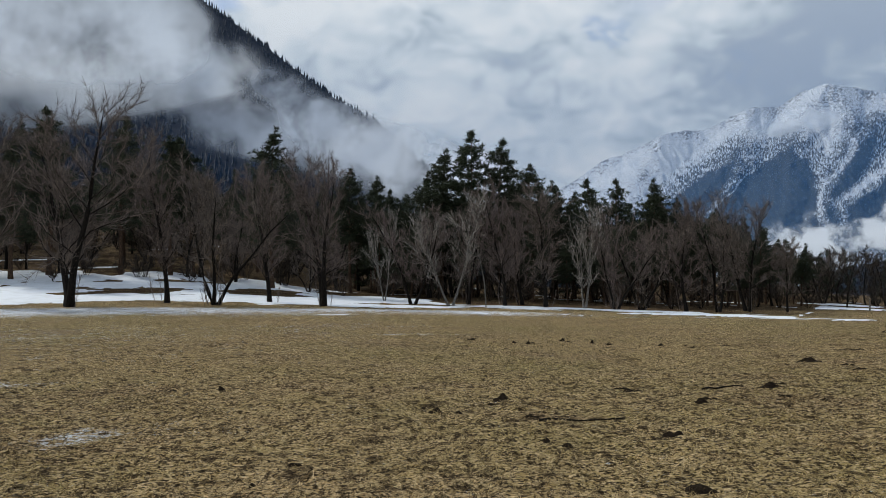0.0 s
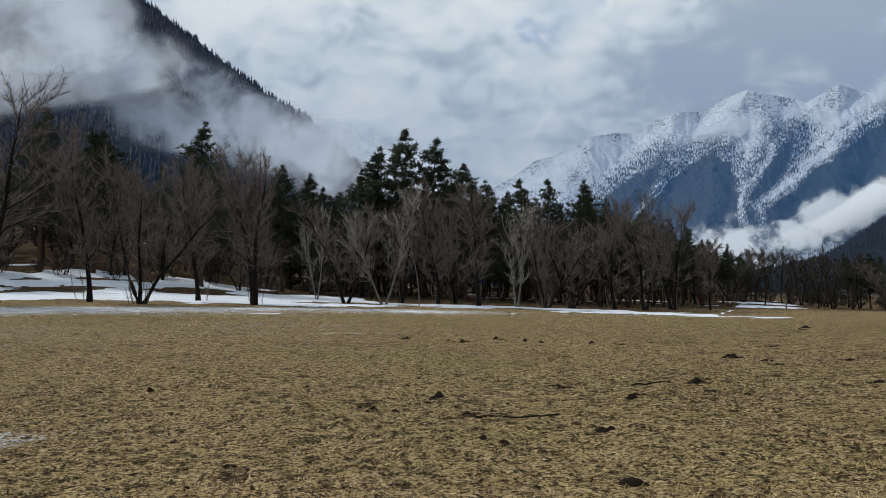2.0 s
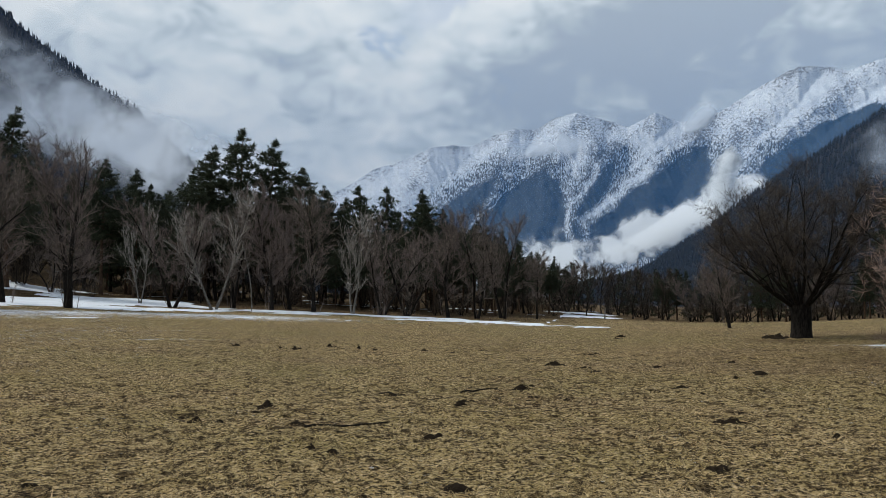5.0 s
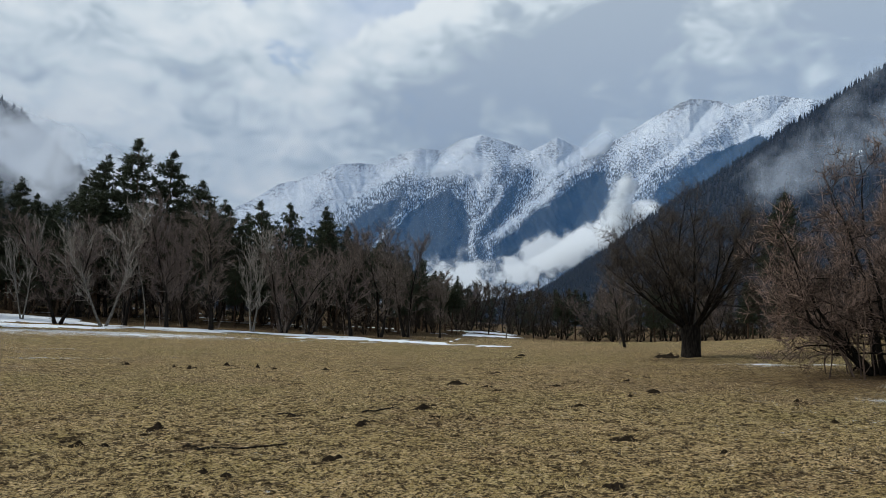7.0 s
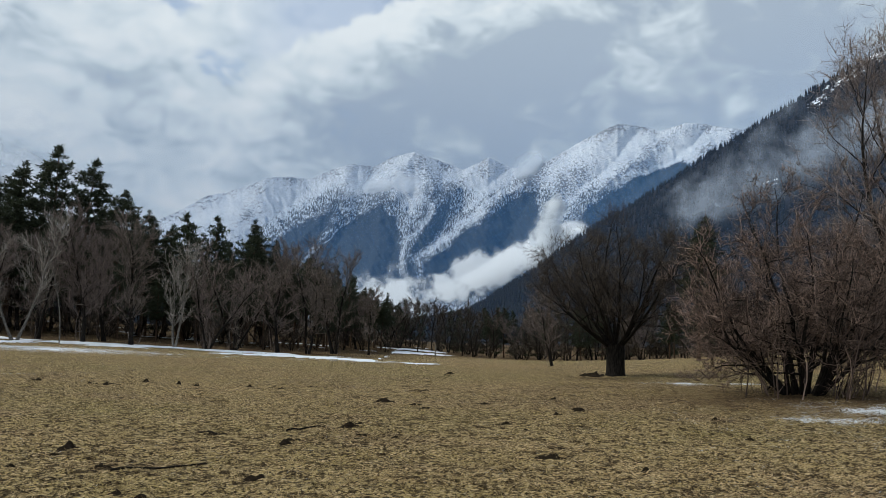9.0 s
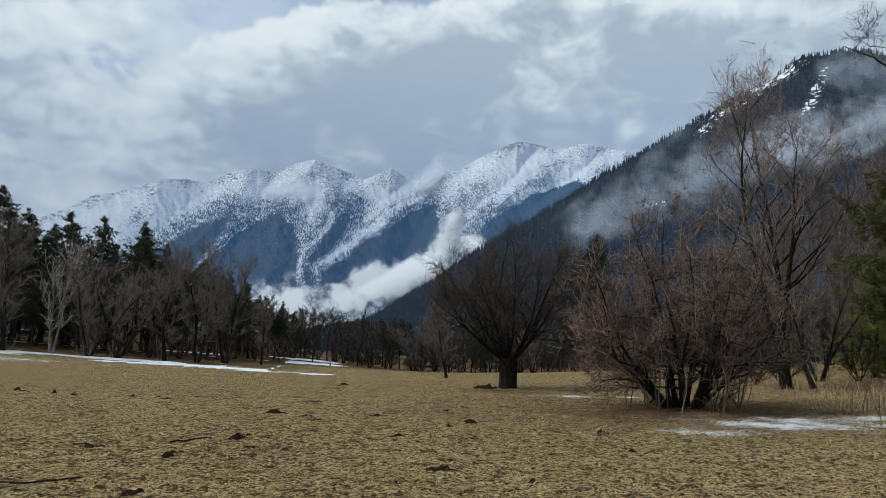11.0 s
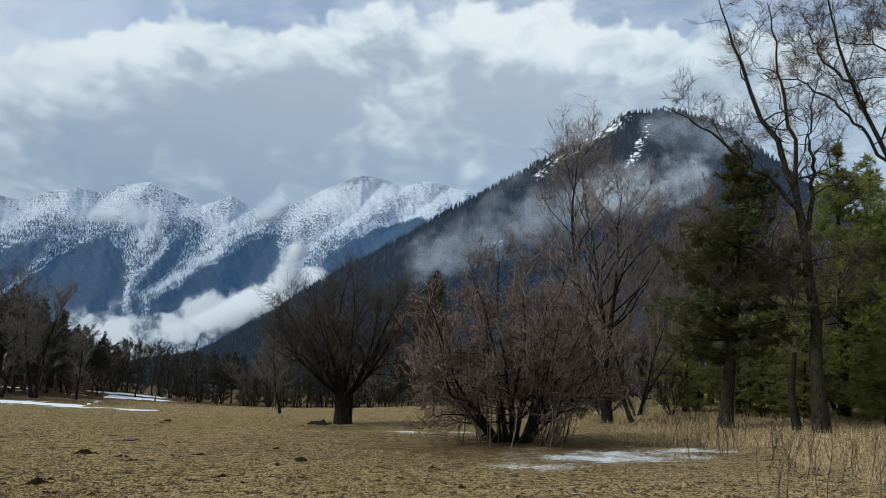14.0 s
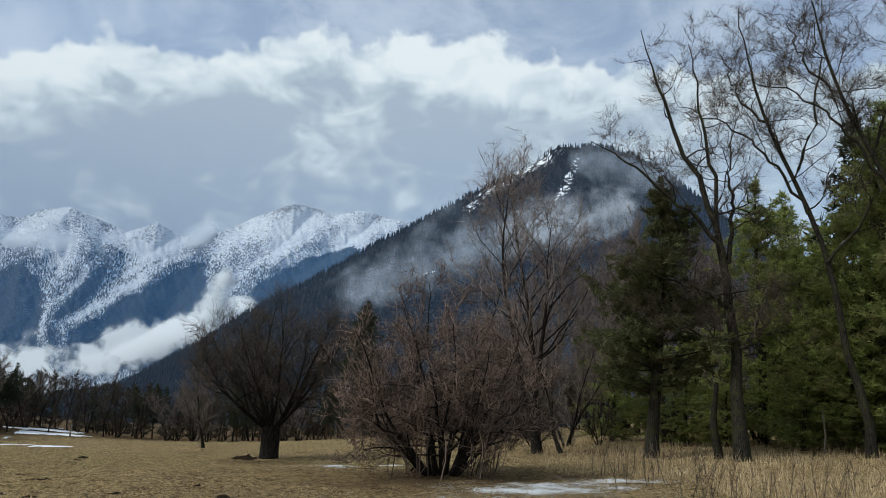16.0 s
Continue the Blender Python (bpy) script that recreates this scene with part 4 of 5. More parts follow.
    i0 = q.astype(int)
    fr = (q - i0)[:, None]
    p = runs[pick, i0] * (1 - fr) + runs[pick, i0 + 1] * fr
    main = unit(runs[pick, -1] - runs[pick, 0])
    way = unit(main + rng.normal(0, 0.6, (twigs, 3)) + [0, 0, 0.25]) * (twig_len * rng.uniform(0.35, 1.2, twigs))[:, None]
    if thin_twigs:
        side = unit(np.cross(way, rng.normal(0, 1, (twigs, 3)))) * (twig_w * rng.uniform(0.6, 1.3, twigs))[:, None]
        verts, faces = np.stack([p - side, p + side, p + way], 1).reshape(-1, 3), np.arange(twigs * 3).reshape(-1, 3)
    else:
        verts, faces = spikes(p, way, twig_w * rng.uniform(0.6, 1.3, twigs))
    if double:
        for part_ in range(2):
            w2 = unit(unit(way) + rng.normal(0, 0.65, (twigs, 3))) * (twig_len * 0.5 * rng.uniform(0.4, 1.1, twigs))[:, None]
            v2, f2 = spikes(p + way * rng.uniform(0.25, 0.85, twigs)[:, None], w2, twig_w * 0.75 * rng.uniform(0.6, 1.3, twigs))
            faces = np.concatenate([faces, f2 + len(verts)])
            verts = np.concatenate([verts, v2])
    if thin:
        v2, f2 = tubes(thin)
        faces = np.concatenate([faces, tris(f2) + len(verts)])
        verts = np.concatenate([verts, v2])
    root = new(name)
    if wood:
        child("trunk", mesh_of("trunk", *tubes(wood), material, True), root)
    for item in arms:
        child("limb", mesh_of("limb", *tube(*item), material, True), root)
    tagged(child("crown", mesh_of("crown", verts, faces, twig), root), kind="stuff")
    return root


def conifer(name, seed, height, girth, material, needle, bare=0.35, width=0.16, whorls=16, per=5, clump=7, size=0.55, blade=0.05, droop=0.0, ragged=0.35, top=0.35, lean=0.03, needles=16, split=False, plate=0.45, inner=0.3):
    """A pine or spruce: a tapered trunk, irregular limbs and needle clumps."""
    rng = np.random.default_rng(seed)
    line = limb(rng, (0, 0, -0.15), (rng.normal(0, lean), rng.normal(0, lean), 1), height, 0.02, 0.02, 14)
    f = np.linspace(0, 1, 15)
    thick = [(line, girth * (1 - f) ** 0.85 * (1 + 0.35 * np.exp(-f * 20)) + 0.015, 8)]
    limbs, centres, ways = [], [], []
    for k in range(whorls):
        q = bare + (0.985 - bare) * ((k + rng.uniform(0, 0.8)) / whorls)
        i = q * 14
        p = line[int(i)] * (1 - i % 1) + line[min(int(i) + 1, 14)] * (i % 1)
        rel = (q - bare) / (1 - bare)
        shape = (0.55 + 0.45 * math.sin(min(1.0, rel * 1.6 + 0.35) * 1.57)) * (1 - rel**2.2) + top * 0.25 * (1 - rel)
        for j in range(per):
            if rng.random() < ragged * 0.5:
                continue
            a = rng.uniform(0, 6.28)
            size_ = max(0.35, height * width * shape * rng.uniform(1 - ragged, 1 + ragged))
            up = -droop * (1 - rel) + 0.45 * rel + rng.normal(0.05, 0.15)
            run = limb(rng, p, (math.cos(a), math.sin(a), up), size_, 0.09, 0.06 + droop * 0.05, 5)
            line_ = run if split else run[[0, 2, 5]]
            limbs.append((line_, np.linspace(max(0.012, girth * 0.22 * (1 - rel)), 0.008, len(line_)), 4 if split else 3))
            m = max(2, int(clump * size_ / (height * width) + 1))
            t = rng.uniform(inner, 1.0, m) ** 0.8 * 4.999
            i0 = t.astype(int)
            c = run[i0] * (1 - (t - i0))[:, None] + run[i0 + 1] * (t - i0)[:, None]
            side = rng.normal(0, 0.16 * size_, (m, 3)) * [1, 1, plate]
            centres.append(c + side)
            ways.append(np.repeat([run[-1] - run[0]], m, 0))
    centres.append(line[-1] + rng.normal(0, 0.12, (5, 3)))
    ways.append(np.repeat([[0, 0, 1.0]], 5, 0))
    c, w = np.concatenate(centres), unit(np.concatenate(ways))
    n = len(c) * needles
    c, w = np.repeat(c, needles, 0), np.repeat(w, needles, 0)
    way = unit(rng.normal(0, 1, (n, 3)) * [1, 1, 0.7] + 0.55 * w + [0, 0, 0.3]) * (size * rng.uniform(0.45, 1.15, n))[:, None]
    flat = unit(np.cross(way, rng.normal(0, 1, (n, 3)))) * (blade * rng.uniform(0.6, 1.4, n))[:, None]
    start = c + rng.normal(0, size * 0.22, (n, 3))
    verts = np.stack([start - flat, start + flat, start + way], 1).reshape(-1, 3)
    root = new(name)
    child("trunk", mesh_of("trunk", *tubes(thick if split else thick + limbs), material, True), root)
    if split:
        for item in limbs:
            child("limb", mesh_of("limb", *tube(*item), material, True), root)
    tagged(child("crown", mesh_of("crown", verts, np.arange(n * 3).reshape(-1, 3), needle), root), kind="stuff")
    return root


STORE = []


def proto(ob):
    """A pattern tree: it stands in its first own place, and copies of it in theirs."""
    STORE.append([ob, False])
    return len(STORE) - 1


def plant(which, bearing, far, label, category, group="", scale=1.0, turn=None, wide=1.0, sink=0.0):
    ob, used = STORE[which]
    x, y, z = at(bearing, far)
    spin = random.uniform(0, 360) if turn is None else turn
    m = pose(x, y, z - sink, 0, 0, spin)
    size = Matrix.Diagonal((scale * wide, scale * wide, scale, 1))
    if used:
        ob = copy_thing(ob, m)
    STORE[which][1] = True
    ob.matrix_basis = m @ size
    return tagged(ob, label, category, group)


# the pattern trees
PINES = [proto(conifer("pine", 11 + k, 18.0, 0.22, BARK_PINE, NEEDLE_DARK, bare=b0, width=w0, whorls=21, per=7, clump=13, size=0.46, blade=0.06, ragged=0.5, needles=10, plate=0.34, inner=0.22, lean=0.02, top=0.9)) for k, (b0, w0) in enumerate(((0.28, 0.15), (0.36, 0.135), (0.22, 0.165), (0.42, 0.125), (0.32, 0.14)))]
SPRUCES = [proto(conifer("spruce", 31 + k, 16.0, 0.2, BARK_DARK, NEEDLE_DARK, bare=0.05, width=0.17, whorls=20, per=5, clump=8, size=0.6, blade=0.08, droop=0.25, ragged=0.3, needles=8)) for k in range(2)]
BARES = [proto(bare_tree("bare_tree", 51 + k, 12.0, 0.19, BARK_DARK, TWIG_BROWN, stems=st, spread=sp, crown=0.15, limbs=li, reach=0.30, lift=0.10, twigs=11000, twig_len=0.75, twig_w=0.0095, bend=0.13, rise=1.1, sprouts=sh, kids=6, egg=True, thin_twigs=True)) for k, (st, li, sp, sh) in enumerate(((1, 26, 0.3, 2), (2, 17, 0.34, 1), (1, 28, 0.3, 2), (3, 12, 0.42, 12), (1, 25, 0.3, 2), (2, 18, 0.26, 3)))]
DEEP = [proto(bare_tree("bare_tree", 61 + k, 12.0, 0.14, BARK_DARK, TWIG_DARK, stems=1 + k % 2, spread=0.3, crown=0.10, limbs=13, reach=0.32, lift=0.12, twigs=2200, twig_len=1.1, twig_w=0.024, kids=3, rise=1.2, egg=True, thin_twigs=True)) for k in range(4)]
PALES = [proto(bare_tree("pale_tree", 71 + k, 10.0, 0.12, BARK_GREY, TWIG_PALE, stems=2, spread=0.4, crown=0.24, limbs=15, reach=0.32, lift=0.13, twigs=2600, twig_len=0.7, twig_w=0.012, kids=6, rise=1.1, bend=0.12, egg=True, thin_twigs=True)) for k in range(2)]
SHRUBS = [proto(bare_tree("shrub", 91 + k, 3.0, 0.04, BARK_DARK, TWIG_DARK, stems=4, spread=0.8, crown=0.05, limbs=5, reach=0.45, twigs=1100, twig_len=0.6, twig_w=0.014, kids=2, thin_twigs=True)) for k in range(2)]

BARE_LABEL = "bare dark deciduous tree at the wood's edge"
PINE_LABEL = "tall dark pine rising above the wood"
# single trees along the front of the wood: pattern, bearing, distance, height, width
for which, b_, far, tall, wide in (
    (BARES[1], -25.8, 56, 13.6, 1.1), (BARES[0], -19.6, 61, 11.4, 0.95), (BARES[3], -16.4, 59, 11.4, 0.95), (BARES[5], -8.8, 58.5, 11.4, 1.05), (BARES[1], -2.2, 66, 8.8, 0.95),
    (BARES[2], 7.6, 65, 9.4, 1.05), (BARES[4], 17.5, 69, 9.3, 1.1), (BARES[5], 21.5, 76, 10.6, 0.95), (BARES[0], -31, 57, 13, 1.1), (BARES[3], 14.4, 69, 8.8, 1.0), (BARES[2], 24.0, 80, 6.5, 1.0),
    (BARES[0], 4.6, 66, 9.6, 1.0), (BARES[3], 12.6, 67, 8.6, 1.0), (BARES[5], 1.9, 69, 9.0, 0.9), (BARES[1], 19.6, 72, 9.0, 1.0), (BARES[2], -12.6, 63, 10.4, 1.0), (BARES[4], 5.9, 71, 8.6, 1.0)):
    plant(which, b_, far, BARE_LABEL, "tree", "trees along the wood edge", tall / 12.0, wide=wide)
plant(PALES[0], 0.6, 65, "bare tree with pale grey branches", "tree", "trees along the wood edge", 0.92)
plant(PALES[1], 10.4, 65.5, "bare tree with pale grey branches", "tree", "trees along the wood edge", 0.8)
plant(PALES[0], -4.3, 70, "slender bare tree with pale grey branches", "tree", "trees along the wood edge", 0.8, wide=0.6)
for which, b_, far, tall in ((PINES[2], -12.4, 80, 16.6), (PINES[1], -0.1, 82, 15.6), (PINES[0], 2.1, 85, 18.2), (PINES[4], 4.2, 86, 17.6), (PINES[3], 6.3, 84, 14.3), (PINES[0], 10.9, 83, 13.0), (PINES[4], 12.8, 84, 13.2), (PINES[2], 15.1, 86, 13.5), (PINES[1], -19.4, 84, 15.6), (PINES[3], -17.9, 84, 15.8), (PINES[0], -22.6, 84, 17.4), (PINES[4], -27.0, 84, 17.4), (PINES[2], -29.2, 82, 15.4), (PINES[1], -5.0, 84, 12.6), (PINES[3], -6.8, 82, 13.0), (PINES[2], 17.4, 88, 11.6), (PINES[1], 8.3, 90, 13.4), (PINES[2], -1.6, 84, 13.2), (PINES[3], 16.2, 90, 12.4), (PINES[1], 9.6, 88, 12.0)):
    tall = tall - 4.4 / 50 * float(soft_plus(far * math.cos(radians(b_)) - 62, 3) * smooth(-far * math.sin(radians(b_)), 8, 34))
    plant(which, b_, far, PINE_LABEL, "pine tree", "pines of the wood", tall / 18.0, wide=random.uniform(1.0, 1.25))

SKYLINE = ([-46, -30, -23, -18, -13, -7, -4, -1, 5, 7, 10, 15, 18, 21, 24, 27, 31, 36, 41, 48, 56, 64], [10, 10, 9.8, 9.6, 9.8, 8.2, 7.6, 8.2, 8.4, 7.6, 6.8, 6.8, 6.0, 5.2, 3.6, 2.5, 2.2, 2.3, 2.6, 3.2, 4.2, 5.5])


def fill_wood(count, lo, hi, near, deep, share, bares, firs, labels, group, low=0.72):
    for k in range(count):
        b_ = lo + (hi - lo) * (k + random.random()) / count
        far = near(b_) + deep * random.random()
        tall = far * math.tan(radians(float(np.interp(b_, *SKYLINE)))) * random.uniform(low, 0.98) + 1.6 - at(b_, far)[2]
        fir = random.random() < share
        which = random.choice(firs if fir else bares)
        tall *= 1.0 if fir or b_ > 24 else 0.8
        size = 12.0 if not fir else 16.0 if which in SPRUCES else 18.0
        plant(which, b_, far, labels[fir], "pine tree" if fir else "tree", group, max(3.0, tall) / size, wide=random.uniform(0.95, 1.35))


edge_of = lambda b_: np.interp(b_, [-46, -25, 0, 12, 20, 26], [80, 82, 76, 74, 80, 98])
IN_WOOD = ("bare deciduous tree in the dark wood", "dark conifer in the wood")
fill_wood(26, -42, -5, lambda b_: edge_of(b_) + 1, 12, 0.2, BARES, PINES, IN_WOOD, "trees of the wood", 0.55)
fill_wood(24, -6, 25, lambda b_: edge_of(b_) + 2, 10, 0.7, BARES, PINES, IN_WOOD, "trees of the wood", 0.5)
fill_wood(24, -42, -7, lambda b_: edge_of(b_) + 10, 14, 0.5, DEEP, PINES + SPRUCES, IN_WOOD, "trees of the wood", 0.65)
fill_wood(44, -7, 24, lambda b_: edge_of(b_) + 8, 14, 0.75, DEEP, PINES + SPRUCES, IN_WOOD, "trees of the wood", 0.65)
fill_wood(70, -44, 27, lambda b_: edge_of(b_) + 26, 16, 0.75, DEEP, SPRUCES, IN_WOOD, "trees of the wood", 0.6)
FAR_LINE = ("bare deciduous tree of the far tree line", "small dark conifer of the far tree line")
far_edge = lambda b_: np.interp(b_, [24, 30, 38, 48, 66], [100, 98, 86, 74, 60])
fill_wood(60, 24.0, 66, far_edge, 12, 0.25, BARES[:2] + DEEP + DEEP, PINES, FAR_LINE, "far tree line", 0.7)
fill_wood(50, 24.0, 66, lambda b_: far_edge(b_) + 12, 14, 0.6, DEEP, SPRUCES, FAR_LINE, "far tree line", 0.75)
plant(BARES[4], 37.4, 47, "small bare tree at the meadow's far side", "tree", scale=0.36, wide=1.2)
for k in range(46):
    b_ = -36 + 62 * (k + random.random()) / 46
    plant(random.choice(SHRUBS), b_, float(edge_of(b_)) + random.uniform(-4, 9), "low leafless shrub under the trees", "shrub", "undergrowth of the wood", random.uniform(0.5, 1.15))
for k in range(36):
    b_ = -40 + 66 * (k + random.random()) / 36
    plant(random.choice(SHRUBS), b_, float(edge_of(b_)) + random.uniform(9, 30), "tall leafless thicket deep in the wood", "shrub", "undergrowth of the wood", random.uniform(1.2, 1.9), wide=1.4)
for k in range(34):
    b_ = 25 + 38 * (k + random.random()) / 34
    plant(random.choice(SHRUBS), b_, float(far_edge(b_)) + random.uniform(0, 12), "low leafless shrub before the far trees", "shrub", "undergrowth of the far tree line", random.uniform(0.6, 1.0), wide=1.5)

# ---- the trees nearer by ----
plant(PINES[3], 47.6, 58, "small green pine rising behind the bush", "pine tree", scale=0.56)
lone = proto(bare_tree("lone_tree", 104, 7.0, 0.30, BARK_DARK, TWIG_DARK, stems=17, spread=1.35, crown=0.16, limbs=9, reach=0.30, lift=0.07, twigs=6500, twig_len=0.55, twig_w=0.0065, bend=0.14, rise=0.8, trunk=1.2, split=True, double=True, levels=3, kids=4, slim=0.62))
plant(lone, 41.9, 32.0, "lone bare spreading tree with a short thick trunk in the meadow", "tree", turn=20, wide=1.12)
bush = proto(bare_tree("thicket_bush", 117, 5.9, 0.30, BARK_DARK, TWIG_RED, stems=21, spread=1.15, crown=0.14, limbs=9, reach=0.32, lift=0.04, twigs=12000, twig_len=0.5, twig_w=0.0085, bend=0.2, rise=0.4, sprouts=30, split=True, double=True, levels=3, kids=4, droop=0.6, slim=0.6))
plant(bush, 54.0, 22.8, "broad leafless bush with reddish twigs and dark stems", "bush", turn=0, wide=1.0)
tall = proto(bare_tree("tall_bare_tree", 131, 13.4, 0.21, BARK_DARK, TWIG_BROWN, stems=3, spread=0.36, crown=0.16, limbs=17, reach=0.33, lift=0.10, twigs=3600, twig_len=0.8, twig_w=0.009, bend=0.13, rise=1.0, trunk=1.6, lean=(-0.03, 0.05), split=True, double=True, kids=4, levels=3, slim=0.75))
plant(tall, 60.8, 33.5, "tall leafless tree behind the bush", "tree", turn=0)
near_pine = proto(conifer("near_pine", 142, 10.4, 0.24, BARK_MOSS, NEEDLE_NEAR, bare=0.22, width=0.20, whorls=20, per=6, clump=26, size=0.26, blade=0.024, ragged=0.5, needles=26, lean=0.04, split=True, top=0.7, plate=0.28, inner=0.2))
plant(near_pine, 68.6, 30.2, "dark green pine with a mossy leaning trunk", "pine tree", turn=0)
BIRCH_LABEL = "tall mossy leafless birch with forking stems"
# each birch: its main stem, then the stems that fork from it, as offsets across and upwards in metres
FORKS = [((0, -0.15), (-0.1, 2.4), (-0.15, 5.0), (-0.3, 7.2), (-0.8, 9.0), (-1.55, 10.9), (-2.3, 13.2), (-2.6, 14.6), (-3.1, 16.2)), ((-0.3, 7.0), (-0.55, 10.1), (-0.95, 12.2), (-1.0, 13.8), (-1.3, 15.6)),
    ((-0.35, 7.2), (-1.4, 8.6), (-2.6, 9.6), (-3.8, 10.8), (-4.8, 11.2)), ((-0.2, 6.8), (0.1, 9.0), (-0.05, 10.6), (0.4, 12.9)), ((-0.2, 5.2), (-1.2, 5.9), (-2.4, 6.2), (-3.7, 6.9)), ((-0.15, 4.0), (-1.0, 4.1), (-2.0, 4.6)), ((-0.1, 3.4), (0.6, 4.3), (0.9, 5.4))]
LEANING = [((0, -0.15), (-0.3, 2.6), (-0.65, 5.3), (-1.3, 8.3), (-2.4, 11.6), (-3.0, 14.0), (-3.2, 15.4), (-3.3, 17)), ((-1.4, 8.4), (-2.3, 10.2), (-3.1, 11.2), (-4.4, 12.2), (-5.3, 12.5)), ((-1.8, 9.8), (-1.0, 12.0), (-0.6, 14.6), (-0.9, 16.4)), ((-0.9, 6.6), (0.6, 8.4), (1.5, 10.6), (2.0, 13.6)), ((-2.4, 11.6), (-3.6, 13.4), (-4.2, 15.6))]
birch = proto(bare_tree("birch", 153, 16.2, 0.2, BARK_MOSS, TWIG_DARK, crown=0.42, limbs=9, reach=0.16, lift=0.05, twigs=6500, twig_len=0.5, twig_w=0.0046, rise=0.55, bend=0.24, split=True, double=True, levels=3, kids=5, droop=0.3, paths=FORKS))
plant(birch, 74.5, 28.6, BIRCH_LABEL, "birch tree", "birches", turn=-74.5)
leaning_birch = proto(bare_tree("birch", 154, 16.8, 0.13, BARK_MOSS, TWIG_DARK, crown=0.40, limbs=9, reach=0.17, lift=0.05, twigs=6500, twig_len=0.5, twig_w=0.0046, rise=0.55, bend=0.24, split=True, double=True, levels=3, kids=5, droop=0.3, paths=LEANING))
LEAN_LABEL = "tall leaning leafless birch among green conifers"
plant(leaning_birch, 82.1, 30, LEAN_LABEL, "birch tree", "birches", turn=-82.1)
plant(leaning_birch, 87.2, 30, LEAN_LABEL, "birch tree", "birches", turn=-80, scale=1.05)
green = [proto(conifer("green_spruce", 160 + k, 12.0, 0.2, BARK_MOSS, NEEDLE_GREEN, bare=0.05, width=0.21, whorls=26, per=6, clump=14, size=0.30, blade=0.030, droop=0.2, ragged=0.5, needles=20, inner=0.15)) for k in range(2)]
for k, (b_, far, t_) in enumerate(((75.8, 37, 0.95), (79, 36, 0.68), (82.3, 35, 0.9), (84.8, 34, 1.02), (88, 34, 1.1), (92, 36, 1.1), (81, 43, 0.8), (77.5, 46, 0.85), (72.6, 44, 0.5), (86.5, 45, 1.1), (66, 42, 0.45), (69.5, 40, 0.42), (78.2, 33, 0.3), (82, 32.5, 0.34), (86, 31, 0.36), (73.5, 36, 0.28), (71, 37, 0.3), (82.8, 38, 1.22), (85.4, 36.5, 1.28), (79.6, 41, 1.0))):
    plant(green[k % 2], b_, far, "dense green conifer in the mossy wood", "conifer", "conifers of the mossy wood", t_, wide=1.0 if t_ > 0.6 else 1.5)
plant(SPRUCES[1], 81.4, 38, "slender green conifer rising behind the birches", "conifer", "conifers of the mossy wood", 0.92, wide=0.75)
for k in range(44):
    b_, far = 55 + 42 * (k + random.random()) / 44, random.uniform(38, 62)
    t_ = far * math.tan(radians(np.interp(b_, [56, 60, 64, 72, 76, 97], [8, 10, 14.0, 15.0, 11, 12]))) * random.uniform(0.6, 1.0)
    plant(random.choice(BARES), b_, far, "slender leafless tree in the mossy wood", "tree", "trees of the mossy wood", t_ / 12.0, wide=0.8)
for k in range(14):
    b_ = 57 + 38 * (k + random.random()) / 14
    plant(random.choice(SHRUBS), b_, random.uniform(34, 44), "low leafless shrub before the mossy wood", "shrub", "undergrowth of the mossy wood", random.uniform(0.5, 1.0))
for ob, used in STORE:
    if not used:
        for o in (ob, *ob.children_recursive):
            bpy.data.objects.remove(o)


# ---- small things on the ground ----
def blades(name, count, seed, area, tall, wide, material, label, lean=0.9, accept=None):
    """Loose dry grass, as one object."""
    rng = np.random.default_rng(seed)
    lo, hi, near, far = area
    a = np.radians(rng.uniform(lo, hi, count))
    r = near * (far / near) ** rng.random(count)
    x, y = r * np.sin(a), r * np.cos(a)
    clump = 0.5 * fbm(x, y, 1.7, 3, 4) + 0.7 * fbm(x, y, 8.0, 2, 9)
    keep = clump + rng.uniform(-0.22, 0.22, count) > 0.02
    if accept is not None:
        keep &= accept(x, y, rng)
    x, y, r, clump = x[keep], y[keep], r[keep], clump[keep]
    n = len(x)
    z = ground(x, y)
    h = tall * rng.uniform(0.4, 1.3, n) * (1 + 0.5 * clump)
    way = np.stack([rng.normal(0, lean, n), rng.normal(0, lean, n), np.ones(n)], -1)
    way = unit(way) * h[:, None]
    side = unit(np.stack([rng.normal(0, 1, n), rng.normal(0, 1, n), 0 * x], -1)) * (wide * rng.uniform(0.6, 1.4, n))[:, None]
    p = np.stack([x, y, z - 0.005], -1)
    verts = np.stack([p - side, p + side, p + way], 1).reshape(-1, 3)
    me = mesh_of(name, verts, np.arange(n * 3).reshape(-1, 3), material)
    return tagged(new(name, me), label, "grass", kind="stuff")


def open_meadow(x, y, r_):
    """Away from the leaf litter under the bush and the lone tree."""
    ok = np.ones(len(x), bool)
    for bearing, far, wide in ((54.2, 21.2, 3.9), (41.9, 31.8, 1.6), (62, 19.0, 1.8)):
        px, py, _ = at(bearing, far)
        ok &= np.hypot(x - px, y - py) + 1.2 * fbm(x, y, 0.9, 2) > wide
    return ok


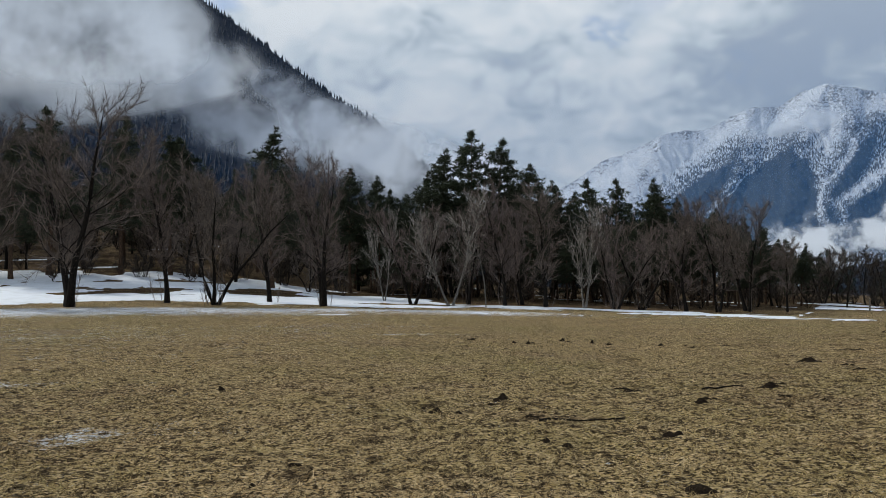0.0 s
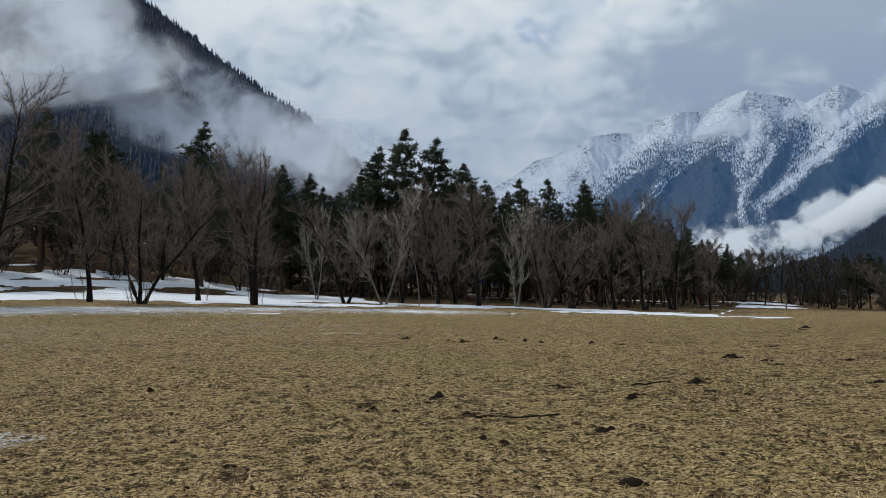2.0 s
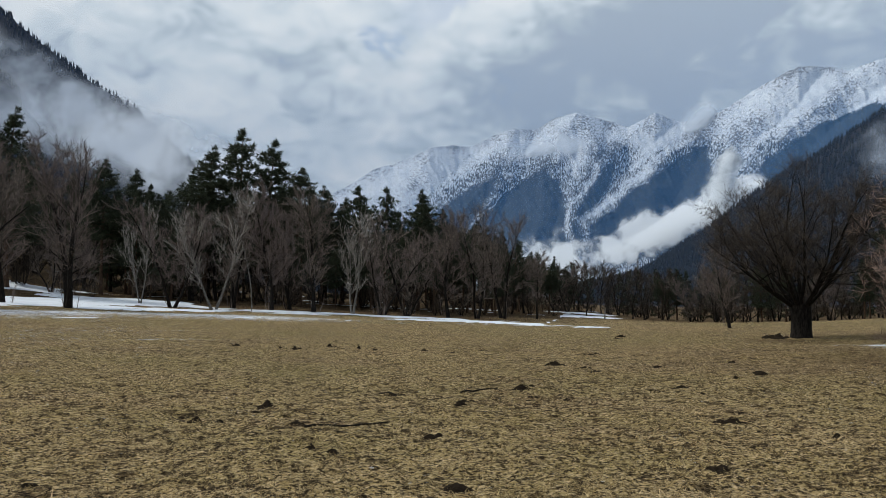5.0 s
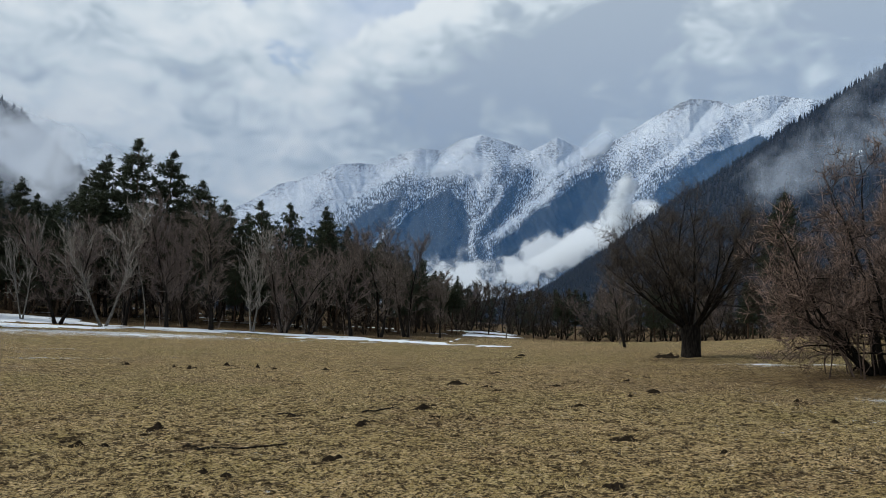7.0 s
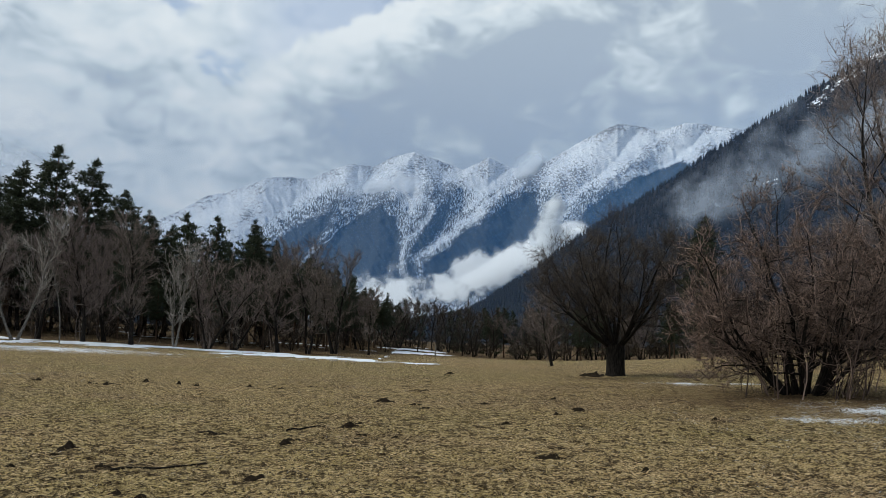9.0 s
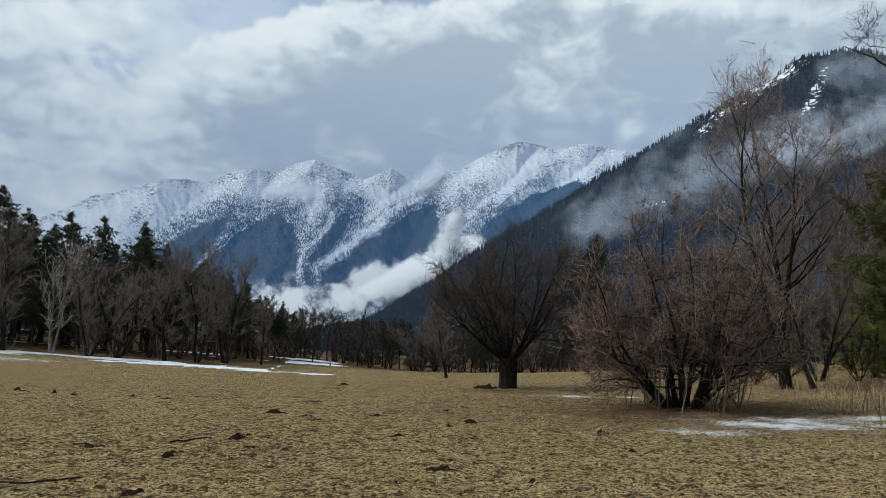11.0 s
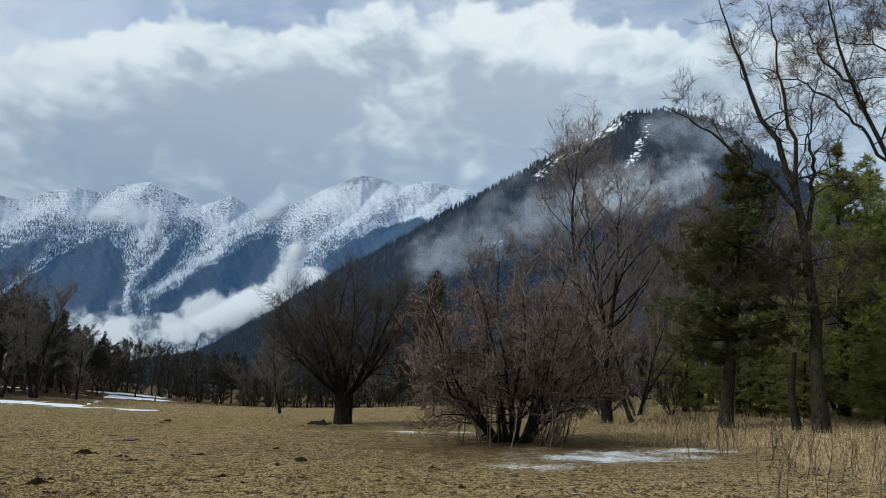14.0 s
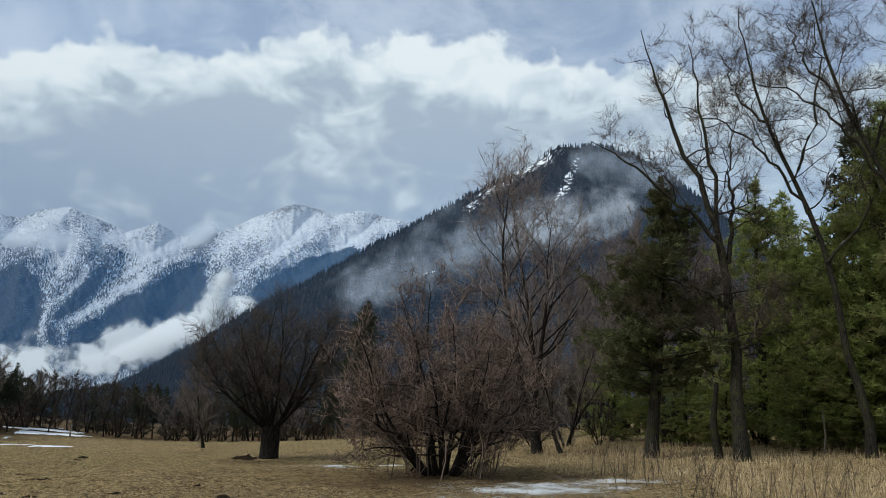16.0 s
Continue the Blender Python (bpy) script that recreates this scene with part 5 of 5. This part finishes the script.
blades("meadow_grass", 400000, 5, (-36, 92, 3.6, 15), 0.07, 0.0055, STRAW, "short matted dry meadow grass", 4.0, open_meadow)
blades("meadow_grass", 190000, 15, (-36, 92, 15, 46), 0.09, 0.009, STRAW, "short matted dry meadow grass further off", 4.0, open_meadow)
blades("tall_grass", 46000, 6, (55, 96, 13, 42), 0.27, 0.007, REED, "tall dry grass stems before the wood", 0.3, lambda x, y, r_: (np.hypot(x, y) + 6 * fbm(x, y, 0.2, 2) > np.interp(np.degrees(np.arctan2(x, y)), [55, 62, 70, 78, 90], [27, 25.5, 23.5, 17, 14])))


def molehill(bearing, far, wide, tall, seed, deep=0.7):
    """A low heap of turned earth."""
    rng = np.random.default_rng(seed)
    rings, seg = 7, 18
    verts, x0, y0 = [], *at(bearing, far)[:2]
    phase = rng.uniform(0, 6.28, 4)
    for i in range(rings + 1):
        f = i / rings
        for j in range(seg):
            a = 6.2832 * j / seg
            rr = wide / 2 * f * (1 + 0.22 * math.sin(2 * a + phase[0]) + 0.12 * math.sin(5 * a + phase[1]))
            x, y = x0 + rr * math.cos(a), y0 + rr * deep * math.sin(a)
            z = float(ground(x, y)) - 0.012 + 0.8 * tall * max(0.0, 1 - f**1.4) * (1 + 1.9 * float(fbm(x, y, 7.0, 3, seed))) + 0.03 * float(fbm(x, y, 20.0, 2, seed))
            verts.append((x, y, z))
    me = mesh_of("molehill", verts, [[i * seg + j, i * seg + (j + 1) % seg, (i + 1) * seg + (j + 1) % seg, (i + 1) * seg + j] for i in range(rings) for j in range(seg)], SOIL, True)
    ob = new("molehill", me)
    me.transform(Matrix.Translation((-x0, -y0, -at(bearing, far)[2])))
    ob.location = at(bearing, far)
    return tagged(ob, "low heap of dark turned soil in the grass", "molehill", "molehills in the meadow")


BIG_HEAPS = ((4.2, 10.9, 0.26, 0.09), (6.6, 9.4, 0.2, 0.05), (7.6, 7.9, 0.25, 0.06), (16.1, 8.5, 0.21, 0.05), (18.8, 11.3, 0.23, 0.05), (6.4, 22.7, 0.3, 0.1), (5.4, 22.9, 0.22, 0.07), (8.9, 23.7, 0.3, 0.09), (15.7, 22.0, 0.25, 0.07), (20.0, 22.2, 0.24, 0.07), (25.3, 18.0, 0.42, 0.06), (27.5, 17.3, 0.35, 0.05), (37.5, 10.2, 0.38, 0.06), (38.0, 11.1, 0.24, 0.05), (37.3, 19.3, 0.3, 0.07), (39.1, 16.8, 0.38, 0.06), (30.0, 32.3, 0.42, 0.08), (28.2, 16.4, 0.31, 0.05), (36.3, 7.3, 0.32, 0.05), (22.9, 13.1, 0.3, 0.05), (40.3, 31.5, 1.1, 0.2), (18.1, 6.2, 0.25, 0.05))
SMALL_HEAPS = ((3.5, 10.5), (9.0, 7.7), (2.1, 24.1), (17.2, 22.0), (16.5, 21.3), (17.8, 21.4), (23.4, 13.4), (26.2, 11.8), (-6.4, 9.9), (-1.2, 10.2), (-0.5, 9.9), (0.8, 9.8), (-19.2, 13.1), (-10.9, 7.1), (28.2, 21.4), (10.9, 23.2), (12.1, 22.5), (-26.5, 17.0), (-16.0, 13.0), (-13.5, 6.5), (13.3, 12.0), (35.5, 13.2), (50.7, 13.0), (27.8, 21.2), (43.9, 9.6), (44.2, 7.5), (40.6, 9.5), (23.7, 11.9), (34.2, 14.1), (29.8, 30.6), (37.8, 15.7), (18.4, 11.0), (48.6, 15.6), (32.3, 17.7))
for k, (b_, far, wide, high) in enumerate(BIG_HEAPS):
    molehill(b_, far, wide * 1.2, high * 0.9, 300 + k)
for k, (b_, far) in enumerate(SMALL_HEAPS):
    molehill(b_, far, 0.16 + 0.14 * random.random() * far / 20, 0.045, 400 + k)


def stick(name, bearing, far, length, radius, turn, up, material, label, category, crook=0.28, sides=6):
    """A lying or standing branch."""
    rng_ = np.random.default_rng(int(bearing * 100 + far * 10))
    a = radians(turn)
    run = limb(rng_, (0, 0, radius * 0.5), (math.cos(a) * (1 - up), math.sin(a) * (1 - up), up), length, crook, 0.0, 9)
    if up < 0.2:
        x0, y0, z0 = at(bearing, far)
        run[:, 2] = ground(run[:, 0] + x0, run[:, 1] + y0) - z0 + radius * 0.6
    ob = new(name, mesh_of(name, *tube(run, np.linspace(radius, radius * 0.45, 10), sides), material, True))
    ob.location = at(bearing, far)
    return tagged(ob, label, category)


stick("fallen_branch", 7.0, 9.2, 1.05, 0.018, -12, 0.0, BARK_DARK, "thin dark branch lying in the grass", "branch")
stick("fallen_branch", 18.4, 12.4, 0.9, 0.016, 10, 0.0, BARK_DARK, "thin dark branch lying in the grass", "branch")
stick("fallen_branch", 12.4, 12.2, 0.5, 0.014, 5, 0.0, BARK_DARK, "thin dark branch lying in the grass", "branch")
stick("sapling", 3.2, 63.5, 5.2, 0.06, 0, 1.0, BARK_GREY, "thin pale leafless sapling before the wood", "sapling", 0.03)
stick("post", 28.9, 91, 1.3, 0.09, 0, 1.0, BARK_GREY, "short weathered wooden post in the meadow", "post", 0.01)
stick("broken_snag", 73.0, 29.0, 2.6, 0.16, 160, 0.80, BARK_MOSS, "broken leaning mossy trunk beside the birch", "snag", 0.05, 9)
stick("stump", 62.4, 32.5, 0.7, 0.13, 120, 0.75, BARK_MOSS, "low broken mossy stump in dry grass", "stump", 0.05, 10)
stick("fallen_branch", 79.4, 31, 2.2, 0.04, 200, 0.45, BARK_GREY, "pale dead branch propped in the green conifers", "branch", 0.05)


def weed(bearing, far, tall, seed):
    """A dry branching stalk."""
    rng_ = np.random.default_rng(seed)
    main = limb(rng_, (0, 0, -0.03), (rng_.normal(0, 0.12), rng_.normal(0, 0.12), 1), tall, 0.07, 0.02, 8)
    root = new("weed_stalk")
    child("stem", mesh_of("stem", *tube(main, np.linspace(0.011, 0.004, 9), 4), WEED, True), root)
    for _ in range(int(rng_.integers(4, 9))):
        p = along(main, rng_.uniform(0.3, 0.95))
        a = rng_.uniform(0, 6.28)
        run = limb(rng_, p, (math.cos(a), math.sin(a), 1.4), tall * rng_.uniform(0.15, 0.4), 0.12, 0.08, 5)
        child("side_shoot", mesh_of("side_shoot", *tube(run, np.linspace(0.007, 0.003, 6), 3), WEED, True), root)
    root.location = at(bearing, far)
    tagged(root, "dry branching weed stalk standing in the grass", "weed", "weed stalks")


for k in range(56):
    b_ = random.uniform(64, 88)
    weed(b_, random.uniform(12, 20) if b_ > 70 else random.uniform(19, 26), random.uniform(0.5, 1.15), 700 + k)
